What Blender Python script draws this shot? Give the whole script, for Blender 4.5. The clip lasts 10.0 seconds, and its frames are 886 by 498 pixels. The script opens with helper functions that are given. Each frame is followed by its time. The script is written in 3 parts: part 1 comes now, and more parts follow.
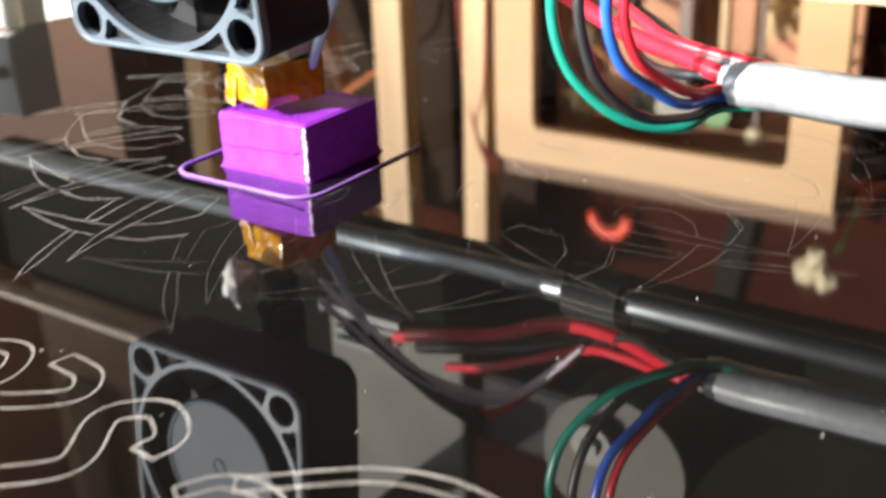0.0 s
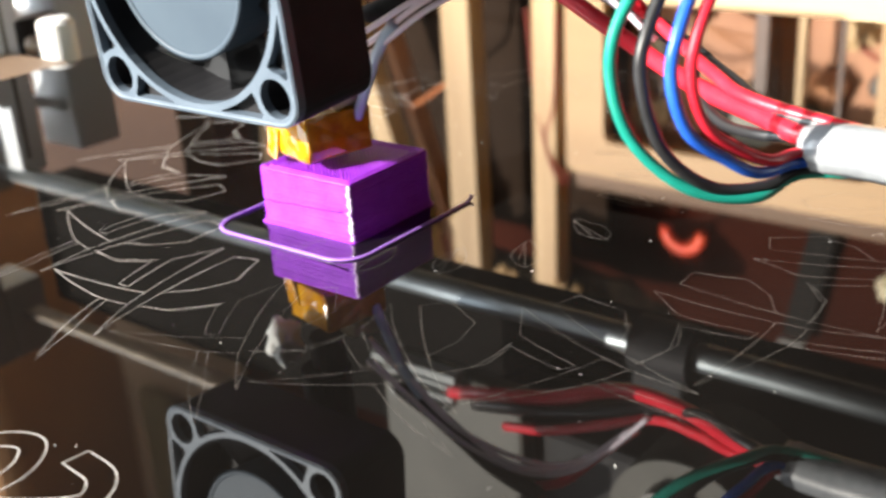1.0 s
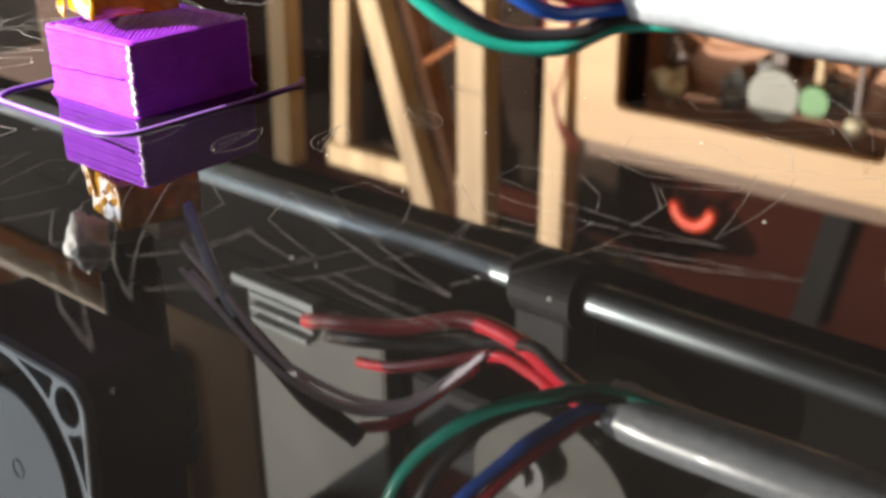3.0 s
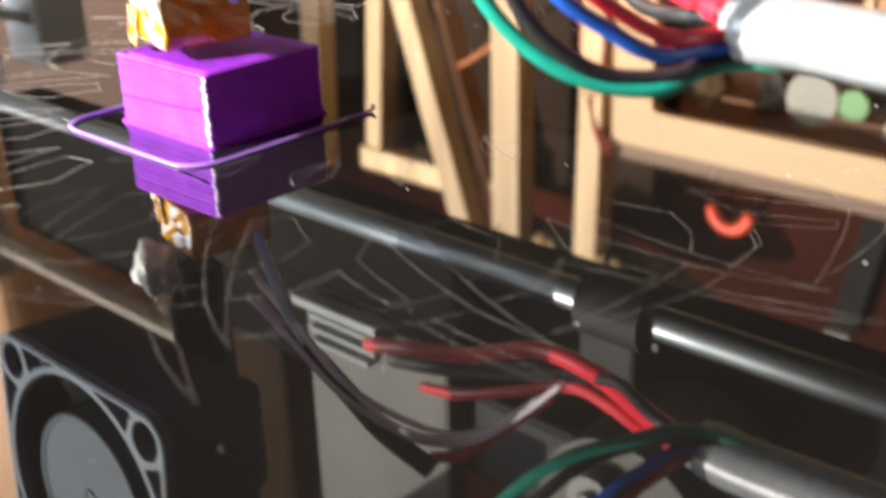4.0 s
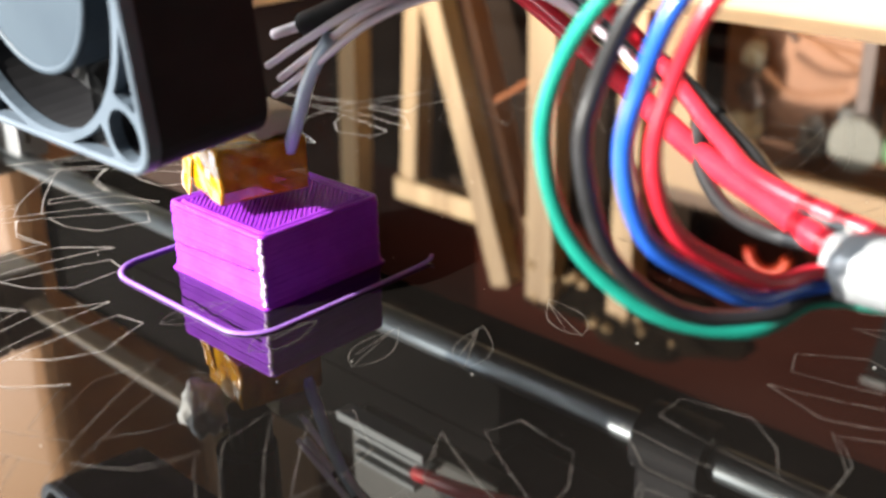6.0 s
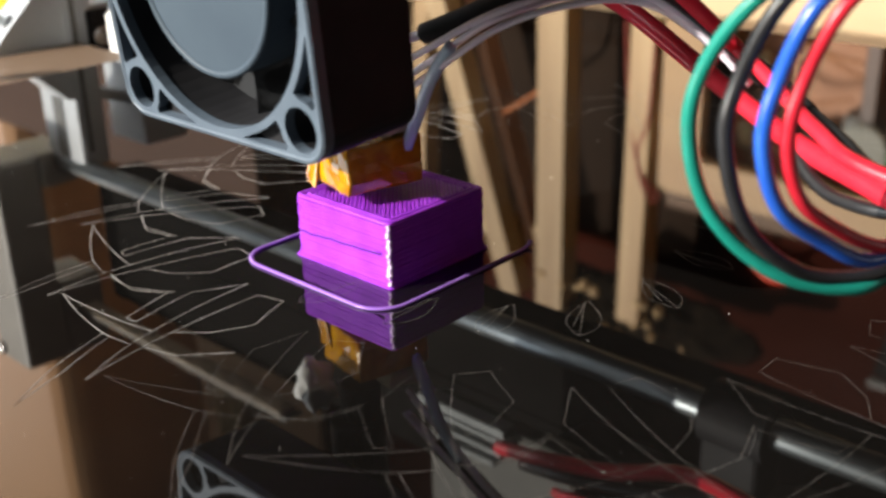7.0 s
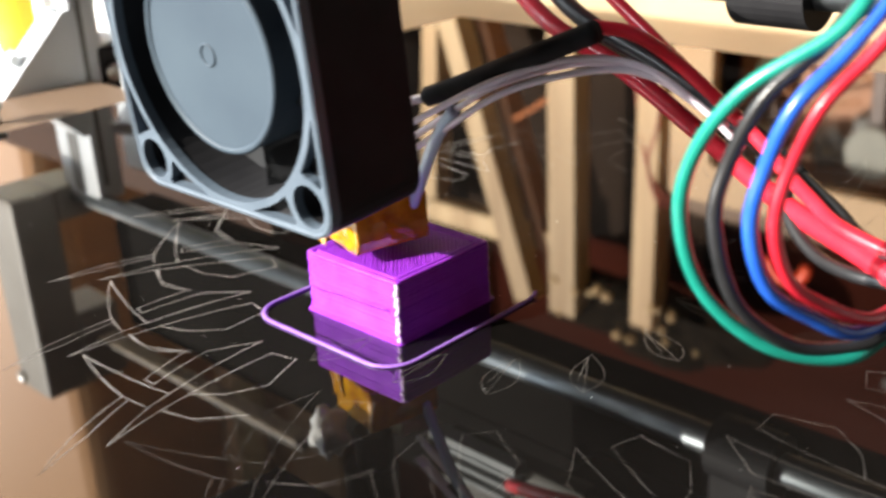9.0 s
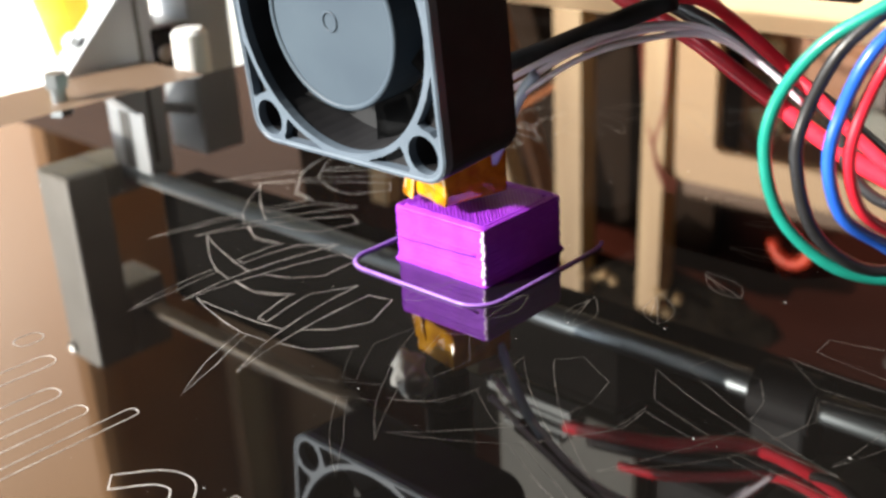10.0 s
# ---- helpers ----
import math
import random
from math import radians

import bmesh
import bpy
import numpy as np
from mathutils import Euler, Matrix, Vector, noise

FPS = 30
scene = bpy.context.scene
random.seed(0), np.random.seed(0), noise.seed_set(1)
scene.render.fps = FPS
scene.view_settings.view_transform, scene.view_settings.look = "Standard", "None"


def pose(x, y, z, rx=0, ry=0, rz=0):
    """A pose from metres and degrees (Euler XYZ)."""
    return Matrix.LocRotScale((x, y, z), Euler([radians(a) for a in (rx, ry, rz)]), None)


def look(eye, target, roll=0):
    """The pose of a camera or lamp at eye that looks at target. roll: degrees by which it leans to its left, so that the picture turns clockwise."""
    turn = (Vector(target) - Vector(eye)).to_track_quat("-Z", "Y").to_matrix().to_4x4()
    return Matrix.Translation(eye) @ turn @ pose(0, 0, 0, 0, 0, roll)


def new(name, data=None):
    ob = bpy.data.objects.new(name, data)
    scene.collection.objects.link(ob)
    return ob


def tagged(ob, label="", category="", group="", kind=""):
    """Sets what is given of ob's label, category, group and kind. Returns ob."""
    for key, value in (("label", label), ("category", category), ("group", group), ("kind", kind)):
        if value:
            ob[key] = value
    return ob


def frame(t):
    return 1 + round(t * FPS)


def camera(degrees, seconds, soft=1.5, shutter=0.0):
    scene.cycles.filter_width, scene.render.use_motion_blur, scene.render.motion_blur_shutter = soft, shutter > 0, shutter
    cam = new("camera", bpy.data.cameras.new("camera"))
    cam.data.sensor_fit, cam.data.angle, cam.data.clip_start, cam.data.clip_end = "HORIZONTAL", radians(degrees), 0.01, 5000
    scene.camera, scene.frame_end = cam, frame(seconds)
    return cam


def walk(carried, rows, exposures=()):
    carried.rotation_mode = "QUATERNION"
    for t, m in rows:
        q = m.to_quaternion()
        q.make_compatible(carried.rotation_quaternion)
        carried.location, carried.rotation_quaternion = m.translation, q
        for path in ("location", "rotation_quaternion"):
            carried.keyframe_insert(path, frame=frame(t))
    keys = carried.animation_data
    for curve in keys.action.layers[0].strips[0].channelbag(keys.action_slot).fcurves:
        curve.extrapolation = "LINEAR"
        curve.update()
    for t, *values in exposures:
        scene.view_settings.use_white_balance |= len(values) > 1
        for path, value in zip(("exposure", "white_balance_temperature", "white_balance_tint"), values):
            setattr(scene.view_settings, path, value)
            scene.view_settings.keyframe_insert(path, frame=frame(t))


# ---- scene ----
FOV = 43.43
cam = camera(FOV, 10.0, soft=2.7, shutter=0.5)
cam.data.dof.use_dof = True
cam.data.dof.focus_distance = 0.155
cam.data.dof.aperture_fstop = 32.0
# seconds, eye in millimetres, yaw, pitch, roll
ROWS = [
    (0.0, 119.3, -132.3, 63.2, 34.92, -23.27, -2.15),
    (0.5, 117.1, -117.2, 65.6, 36.72, -22.99, -2.73),
    (1.0, 113.2, -117.8, 66.6, 38.95, -22.81, -3.68),
    (1.5, 110.3, -104.5, 62.3, 40.55, -23.06, -3.79),
    (2.0, 111.7, -104.0, 63.1, 40.61, -23.17, -3.80),
    (2.5, 117.0, -97.1, 51.1, 40.17, -24.22, -2.53),
    (2.7, 123.6, -85.6, 46.9, 40.76, -23.95, -0.83),
    (3.8, 115.5, -76.9, 41.3, 41.88, -24.53, -1.92),
    (4.0, 115.3, -81.9, 46.6, 42.48, -24.06, -1.65),
    (4.5, 110.5, -85.1, 50.6, 43.66, -22.84, -2.24),
    (5.0, 108.8, -87.6, 54.7, 43.58, -22.46, -1.42),
    (5.5, 106.7, -77.2, 58.0, 44.16, -22.42, -1.66),
    (5.7, 103.9, -73.5, 59.8, 44.38, -23.22, -1.44),
    (6.8, 103.4, -92.0, 65.0, 43.63, -22.90, -0.89),
    (7.0, 103.9, -97.8, 65.3, 43.77, -22.59, -1.49),
    (7.5, 105.2, -100.7, 67.5, 43.76, -22.43, -2.35),
    (8.0, 105.1, -93.2, 67.1, 44.00, -22.56, -2.78),
    (8.5, 105.4, -87.6, 69.0, 45.19, -22.68, -3.60),
    (9.0, 105.7, -97.6, 74.5, 44.56, -22.56, -2.90),
    (9.5, 107.3, -114.2, 75.7, 44.49, -23.04, -3.14),
    (10.0, 108.2, -120.2, 75.8, 44.29, -23.01, -3.07),
]
EXPOSURES = [(0.0, 2.24), (2.7, 2.28), (4.0, 2.46), (5.7, 2.54), (6.8, 1.25), (7.2, 1.42), (8.0, 1.94), (9.0, 1.98), (10.0, 1.82)]
walk(cam, [(t, pose(x / 1000, y / 1000, z / 1000, 90 + pitch, 0, yaw) @ pose(0, 0, 0, 0, 0, roll))
           for t, x, y, z, yaw, pitch, roll in ROWS], EXPOSURES)

# ---- light: low morning sun, sky through the front window, added side fill ----
SUN_FROM = Vector((-0.42, -0.86, 0.42)).normalized()
world = bpy.data.worlds.new("sky")
scene.world = world
world.use_nodes = True
wn = world.node_tree.nodes
sky = wn.new("ShaderNodeTexSky")
sky.sky_type = "NISHITA"
sky.sun_disc = False
sky.sun_elevation = math.asin(SUN_FROM.z)
sky.sun_rotation = math.atan2(SUN_FROM.x, SUN_FROM.y)
world.node_tree.links.new(sky.outputs[0], wn["Background"].inputs[0])
wn["Background"].inputs[1].default_value = 0.06
sun = new("sun", bpy.data.lights.new("sun", "SUN"))
sun.data.energy, sun.data.angle, sun.data.color = 3.7, radians(0.6), (1.0, 0.93, 0.82)
sun.matrix_world = look(SUN_FROM * 3, (0, 0, 0))


def window_light(name, eye, target, w, h, watts, color):
    ob = new(name, bpy.data.lights.new(name, "AREA"))
    ob.data.shape, ob.data.size, ob.data.size_y = "RECTANGLE", w, h
    ob.data.energy, ob.data.color = watts, color
    ob.matrix_world = look(eye, target)


window_light("front_window_light", (-1.36, -1.52, 1.0), (-1.36, 0, 1.0), 1.7, 1.25, 24.0, (0.85, 0.93, 1.0))
# fill lamp in an added, unseen side opening; brightens the far wall
window_light("side_fill_light", (-2.32, -0.15, 0.55), (0, -0.15, 0.55), 1.0, 0.85, 5.0, (0.85, 0.93, 1.0))



# ---- materials ----
def material(name, color, rough=0.5, metal=0.0, color2=None, scale=40.0, bump=0.0, bump_scale=None, stretch=(1, 1, 1),
             coat=0.0, trans=0.0, ior=1.45, spec=0.5, per_object=0.0, rough_var=0.0, sss=0.0):
    m = bpy.data.materials.new(name)
    m.use_nodes = True
    nt = m.node_tree
    b = nt.nodes["Principled BSDF"]
    b.inputs["Roughness"].default_value = rough
    b.inputs["Metallic"].default_value = metal
    b.inputs["IOR"].default_value = ior
    b.inputs["Coat Weight"].default_value = coat
    b.inputs["Specular IOR Level"].default_value = spec
    b.inputs["Transmission Weight"].default_value = trans
    if sss:
        b.inputs["Subsurface Weight"].default_value = sss
        b.inputs["Subsurface Scale"].default_value = 0.001
    b.inputs["Base Color"].default_value = (*color, 1)
    co = nt.nodes.new("ShaderNodeTexCoord")
    mp = nt.nodes.new("ShaderNodeMapping")
    mp.inputs["Scale"].default_value = stretch
    nt.links.new(co.outputs["Object"], mp.inputs["Vector"])
    n1 = nt.nodes.new("ShaderNodeTexNoise")
    n1.inputs["Scale"].default_value, n1.inputs["Detail"].default_value = scale, 6
    nt.links.new(mp.outputs[0], n1.inputs["Vector"])
    if color2:
        ramp = nt.nodes.new("ShaderNodeValToRGB")
        ramp.color_ramp.elements[0].position, ramp.color_ramp.elements[1].position = 0.32, 0.68
        ramp.color_ramp.elements[0].color, ramp.color_ramp.elements[1].color = (*color, 1), (*color2, 1)
        nt.links.new(n1.outputs["Fac"], ramp.inputs[0])
        out = ramp.outputs[0]
        if per_object:
            info = nt.nodes.new("ShaderNodeObjectInfo")
            hsv = nt.nodes.new("ShaderNodeHueSaturation")
            rng = nt.nodes.new("ShaderNodeMapRange")
            rng.inputs["To Min"].default_value, rng.inputs["To Max"].default_value = 1 - per_object, 1 + per_object
            nt.links.new(info.outputs["Random"], rng.inputs["Value"])
            nt.links.new(rng.outputs[0], hsv.inputs["Value"])
            nt.links.new(out, hsv.inputs["Color"])
            out = hsv.outputs[0]
        nt.links.new(out, b.inputs["Base Color"])
    if rough_var:
        n3 = nt.nodes.new("ShaderNodeTexNoise")
        n3.inputs["Scale"].default_value, n3.inputs["Detail"].default_value = scale * 0.6, 8
        r3 = nt.nodes.new("ShaderNodeMapRange")
        r3.inputs["From Min"].default_value, r3.inputs["From Max"].default_value = 0.35, 0.7
        r3.inputs["To Min"].default_value, r3.inputs["To Max"].default_value = rough, rough + rough_var
        nt.links.new(mp.outputs[0], n3.inputs["Vector"])
        nt.links.new(n3.outputs["Fac"], r3.inputs["Value"])
        nt.links.new(r3.outputs[0], b.inputs["Roughness"])
    if bump:
        n2 = nt.nodes.new("ShaderNodeTexNoise")
        n2.inputs["Scale"].default_value, n2.inputs["Detail"].default_value = bump_scale or scale * 5, 5
        nt.links.new(mp.outputs[0], n2.inputs["Vector"])
        bp = nt.nodes.new("ShaderNodeBump")
        bp.inputs["Strength"].default_value, bp.inputs["Distance"].default_value = bump, 0.1 / (bump_scale or scale * 5)
        nt.links.new(n2.outputs["Fac"], bp.inputs["Height"])
        nt.links.new(bp.outputs[0], b.inputs["Normal"])
    return m


M_MIRROR = material("dark_glossy_glass", (0.0036, 0.0031, 0.0028), 0.01, 0.0, (0.0068, 0.0059, 0.0053), 25.0, rough_var=0.035, ior=1.95)
M_GLASS_EDGE = material("green_glass_edge", (0.35, 0.5, 0.45), 0.15, 0.0, (0.5, 0.62, 0.56), 60.0)
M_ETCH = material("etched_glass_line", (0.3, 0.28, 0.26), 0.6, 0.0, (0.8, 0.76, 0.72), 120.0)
# darker copy of the etched line, for lines that catch little light
M_ETCH_DIM_LIT = material("dim_lit_etched_line", (0.08, 0.075, 0.07), 0.6, 0.0, (0.3, 0.28, 0.26), 160.0)
M_PURPLE = material("purple_pla", (0.27, 0.03, 0.54), 0.32, 0.0, (0.34, 0.05, 0.64), 300.0, spec=0.2)
# purple plastic of the seam, its sparkling highlights put into a pale colour
M_SEAM_GLINT = material("pale_seam_glint", (0.7, 0.5, 0.86), 0.12, 0.0, (0.8, 0.62, 0.9), 300.0, coat=1.0)
M_SKIRT = material("thin_lilac_strand", (0.26, 0.12, 0.5), 0.3, 0.0, (0.32, 0.16, 0.58), 300.0)
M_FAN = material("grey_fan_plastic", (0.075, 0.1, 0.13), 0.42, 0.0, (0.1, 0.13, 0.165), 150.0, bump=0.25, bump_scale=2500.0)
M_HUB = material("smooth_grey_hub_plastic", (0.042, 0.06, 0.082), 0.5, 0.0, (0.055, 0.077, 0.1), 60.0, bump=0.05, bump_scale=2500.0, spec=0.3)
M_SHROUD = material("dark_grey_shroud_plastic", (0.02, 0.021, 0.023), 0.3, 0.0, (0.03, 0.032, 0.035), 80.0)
M_FAN_DARK = material("black_fan_plastic", (0.012, 0.012, 0.014), 0.6, 0.0, (0.02, 0.02, 0.022), 150.0, bump=0.2, bump_scale=2500.0, spec=0.2)
M_KAPTON = material("amber_polyimide_tape", (0.62, 0.31, 0.005), 0.12, 0.0, (0.28, 0.085, 0.002), 260.0, bump=0.7, bump_scale=320.0, coat=1.0)
M_BRASS = material("brass", (0.75, 0.52, 0.2), 0.3, 1.0, (0.6, 0.4, 0.15), 400.0)
M_ALU = material("brushed_aluminium", (0.62, 0.64, 0.66), 0.35, 1.0, (0.75, 0.76, 0.78), 90.0, stretch=(1, 1, 12), bump=0.1)
M_STEEL = material("satin_steel_rod", (0.24, 0.275, 0.295), 0.36, 1.0, (0.32, 0.355, 0.375), 60.0, rough_var=0.12)
M_CHROME = material("bright_chrome", (0.85, 0.82, 0.78), 0.26, 1.0, (0.9, 0.87, 0.83), 60.0)
M_POST = material("satin_anodised_aluminium", (0.5, 0.53, 0.56), 0.4, 0.0, (0.58, 0.61, 0.64), 30.0, stretch=(1, 1, 0.1), bump=0.15)
M_GREYPLASTIC = material("grey_printed_plastic", (0.11, 0.108, 0.1), 0.5, 0.0, (0.16, 0.155, 0.145), 60.0, bump=0.3, bump_scale=700.0)
M_ENDBLOCK = material("warm_grey_plastic", (0.3, 0.275, 0.24), 0.5, 0.0, (0.37, 0.34, 0.3), 60.0, bump=0.3, bump_scale=700.0)
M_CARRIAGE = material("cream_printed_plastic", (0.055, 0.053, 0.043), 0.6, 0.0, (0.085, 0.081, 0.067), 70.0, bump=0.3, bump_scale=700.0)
M_COOLER = material("dull_cast_aluminium", (0.2, 0.215, 0.215), 0.6, 0.0, (0.28, 0.3, 0.3), 80.0, bump=0.2)
M_BEAM = material("matt_black_beam", (0.006, 0.0055, 0.005), 0.85, 0.0, (0.01, 0.0092, 0.0085), 30.0, spec=0.05)
M_BELT = material("ribbed_rubber_belt", (0.5, 0.41, 0.32), 0.6, 0.0, (0.62, 0.52, 0.41), 200.0)
M_PINE = material("pine_batten", (0.36, 0.22, 0.1), 0.55, 0.0, (0.62, 0.44, 0.24), 30.0, stretch=(1, 1, 0.08), bump=0.3, bump_scale=90.0, per_object=0.15)
M_BARK = material("reddish_brown_wood", (0.3, 0.13, 0.06), 0.6, 0.0, (0.42, 0.2, 0.1), 18.0, stretch=(1, 1, 0.1), bump=0.3, per_object=0.1)
# wood of the recessed rail, with its shadow put into the dark colour
M_SHADED_RAIL = material("shaded_rail_wood", (0.1, 0.05, 0.022), 0.6, 0.0, (0.16, 0.085, 0.04), 16.0, stretch=(0.15, 1, 1), bump=0.3)
M_UPBOARD = material("brown_board", (0.045, 0.019, 0.009), 0.6, 0.0, (0.075, 0.033, 0.016), 12.0, stretch=(0.2, 1, 1), bump=0.3, spec=0.2)
M_CUPBOARD = material("brown_cupboard_wood", (0.62, 0.32, 0.14), 0.5, 0.0, (0.7, 0.39, 0.19), 6.0, stretch=(1, 1, 0.2), bump=0.2)
M_PLY = material("birch_plywood", (0.36, 0.195, 0.07), 0.5, 0.0, (0.48, 0.29, 0.12), 14.0, stretch=(0.15, 1, 1), bump=0.3, bump_scale=80.0)
M_BENCH = material("brown_bench_wood", (0.12, 0.08, 0.05), 0.5, 0.0, (0.18, 0.12, 0.08), 9.0, stretch=(0.1, 1, 1), bump=0.2, bump_scale=90.0)
M_TABLE = material("pale_table_wood", (0.72, 0.58, 0.36), 0.4, 0.0, (0.82, 0.69, 0.48), 9.0, stretch=(0.1, 1, 1), bump=0.2, bump_scale=90.0)
M_WALLRED = material("dark_red_brown_boards", (0.027, 0.0056, 0.003), 0.9, 0.0, (0.05, 0.0108, 0.0058), 7.0, stretch=(0.2, 1, 1), bump=0.3, bump_scale=40.0, spec=0.05)
M_TAN = material("tan_cabinet_paint", (0.56, 0.29, 0.13), 0.35, 0.0, (0.63, 0.35, 0.17), 4.0, bump=0.08, bump_scale=60.0)
M_DARKBROWN = material("dark_stained_wood", (0.06, 0.03, 0.018), 0.5, 0.0, (0.1, 0.05, 0.03), 12.0, stretch=(0.1, 1, 1), bump=0.3)
# very dark brown that stands in for shade between the battens
M_GAP_SHADE = material("batten_gap_shade", (0.014, 0.008, 0.005), 0.8, 0.0, (0.03, 0.017, 0.01), 9.0, stretch=(0.2, 1, 1), bump=0.3, spec=0.1)
M_CEIL = material("dark_ceiling_boards", (0.05, 0.045, 0.04), 0.7, 0.0, (0.075, 0.065, 0.055), 6.0, bump=0.2, bump_scale=30.0)
M_FLOOR = material("brown_floor_boards", (0.04, 0.024, 0.016), 0.5, 0.0, (0.06, 0.036, 0.024), 8.0, stretch=(0.1, 1, 1), bump=0.2)
M_WHITE = material("white_paint", (0.75, 0.75, 0.73), 0.5, 0.0, (0.82, 0.82, 0.8), 15.0, bump=0.1)
M_BLACKRUB = material("black_rubber", (0.012, 0.012, 0.013), 0.35, 0.0, (0.022, 0.022, 0.024), 200.0, bump=0.2)
M_DULLRED = material("dull_red_thread", (0.22, 0.035, 0.025), 0.6, 0.0, (0.3, 0.06, 0.045), 60.0)
M_TAPE = material("matt_black_tape", (0.01, 0.01, 0.011), 0.75, 0.0, (0.02, 0.02, 0.022), 250.0, bump=0.8, bump_scale=500.0, spec=0.25)
M_WEB = material("black_webbing", (0.012, 0.011, 0.011), 0.9, 0.0, (0.02, 0.018, 0.017), 300.0, spec=0.1)
M_RED = material("red_wire_jacket", (0.58, 0.014, 0.03), 0.3, 0.0, (0.68, 0.025, 0.05), 200.0, coat=0.2)
M_BLUE = material("blue_wire_jacket", (0.015, 0.085, 0.48), 0.28, 0.0, (0.022, 0.12, 0.58), 200.0, coat=0.3)
M_TEAL = material("green_wire_jacket", (0.008, 0.2, 0.15), 0.28, 0.0, (0.012, 0.26, 0.2), 200.0, coat=0.3)
M_LILAC = material("pale_lilac_wire_jacket", (0.82, 0.76, 0.88), 0.35, 0.0, (0.88, 0.82, 0.92), 200.0)
M_SKYBLUE = material("pale_blue_tube", (0.5, 0.68, 0.88), 0.2, 0.0, (0.6, 0.76, 0.92), 200.0, coat=0.5)
M_SLEEVE = material("grey_braided_sleeve", (0.2, 0.215, 0.235), 0.32, 0.0, (0.27, 0.29, 0.31), 600.0, bump=0.5, bump_scale=1500.0, coat=0.5)
M_SPOOL = material("dull_white_plastic", (0.24, 0.235, 0.2), 0.7, 0.0, (0.3, 0.29, 0.25), 30.0)
M_YELLOW = material("yellow_plastic", (0.8, 0.6, 0.02), 0.4, 0.0, (0.85, 0.68, 0.05), 80.0)
M_ORANGERED = material("orange_red_plastic", (0.85, 0.06, 0.02), 0.4, 0.0, (0.9, 0.1, 0.03), 80.0)
M_CORD = material("faded_orange_cord", (0.42, 0.13, 0.04), 0.7, 0.0, (0.5, 0.17, 0.06), 80.0)
M_LEAFGREEN = material("green_plastic", (0.04, 0.15, 0.02), 0.5, 0.0, (0.06, 0.2, 0.035), 60.0)
M_DRY = material("dried_flower", (0.55, 0.48, 0.32), 0.8, 0.0, (0.7, 0.62, 0.45), 200.0)
M_WARDROBE = material("red_brown_varnished_wood", (0.42, 0.17, 0.08), 0.45, 0.0, (0.55, 0.25, 0.12), 5.0, stretch=(1, 1, 0.15), bump=0.2)
M_CURTAIN = material("pale_olive_cloth", (0.55, 0.5, 0.36), 0.8, 0.0, (0.68, 0.62, 0.46), 14.0, stretch=(1, 1, 0.1), bump=0.3)
M_BROWNPAPER = material("brown_wall_paper", (0.36, 0.24, 0.14), 0.7, 0.0, (0.46, 0.31, 0.19), 5.0, bump=0.2)
M_DIRT = material("dark_clutter", (0.005, 0.004, 0.003), 0.95, 0.0, (0.016, 0.011, 0.007), 90.0, bump=0.5, spec=0.05)


# ---- building helpers (millimetres) ----
ORIGIN = {}


def thing(name, at, label, category, group="", kind=""):
    ob = new(name)
    ob.empty_display_size = 0.005
    ob.location = [v / 1000 for v in at]
    ORIGIN[ob.name] = Vector(at)
    return tagged(ob, label, category, group, kind)


def part(name, bm, mat, parent=None, label="", smooth=False):
    """Links a bmesh drawn in world millimetres as one mesh object under a thing or a part."""
    o = ORIGIN[parent.name] if parent else Vector((0, 0, 0))
    bmesh.ops.translate(bm, verts=bm.verts, vec=-o)
    bmesh.ops.scale(bm, verts=bm.verts, vec=(0.001,) * 3)
    bm.normal_update()
    me = bpy.data.meshes.new(name)
    bm.to_mesh(me)
    bm.free()
    for mt in (mat if isinstance(mat, (list, tuple)) else [mat]):
        me.materials.append(mt)
    if smooth:
        me.polygons.foreach_set("use_smooth", [True] * len(me.polygons))
    ob = new(name, me)
    ORIGIN[ob.name] = o
    if parent:
        ob.parent = parent
    if label:
        ob["label"] = label
    return ob


def box(x0, y0, z0, x1, y1, z1, bevel=0.0, seg=2):
    bm = bmesh.new()
    bmesh.ops.create_cube(bm, size=1)
    bmesh.ops.scale(bm, verts=bm.verts, vec=(x1 - x0, y1 - y0, z1 - z0))
    bmesh.ops.translate(bm, verts=bm.verts, vec=((x0 + x1) / 2, (y0 + y1) / 2, (z0 + z1) / 2))
    if bevel:
        bmesh.ops.bevel(bm, geom=bm.edges[:], offset=bevel, segments=seg, affect="EDGES", profile=0.5)
    return bm


def add(bm, other):
    me = bpy.data.meshes.new("tmp")
    other.to_mesh(me)
    other.free()
    bm.from_mesh(me)
    bpy.data.meshes.remove(me)
    return bm


def bar(a, b, w, d, bevel=0.6, up=(0, 0, 1)):
    """A squared batten from a to b."""
    a, b = Vector(a), Vector(b)
    bm = box(-w / 2, -d / 2, 0, w / 2, d / 2, (b - a).length, bevel)
    z = (b - a).normalized()
    x = Vector((1, 0, 0)) if abs(z.x) < 0.9 else Vector((0, 1, 0))
    y = z.cross(x).normalized()
    x = y.cross(z)
    m = Matrix((x, y, z)).transposed().to_4x4()
    bmesh.ops.transform(bm, matrix=Matrix.Translation(a) @ m, verts=bm.verts)
    return bm


def cyl(a, b, r, r2=None, seg=24, caps=True):
    a, b = Vector(a), Vector(b)
    bm = bmesh.new()
    bmesh.ops.create_cone(bm, cap_ends=caps, segments=seg, radius1=r, radius2=r if r2 is None else r2, depth=(b - a).length)
    q = Vector((0, 0, 1)).rotation_difference(b - a)
    bmesh.ops.transform(bm, matrix=Matrix.Translation((a + b) / 2) @ q.to_matrix().to_4x4(), verts=bm.verts)
    return bm


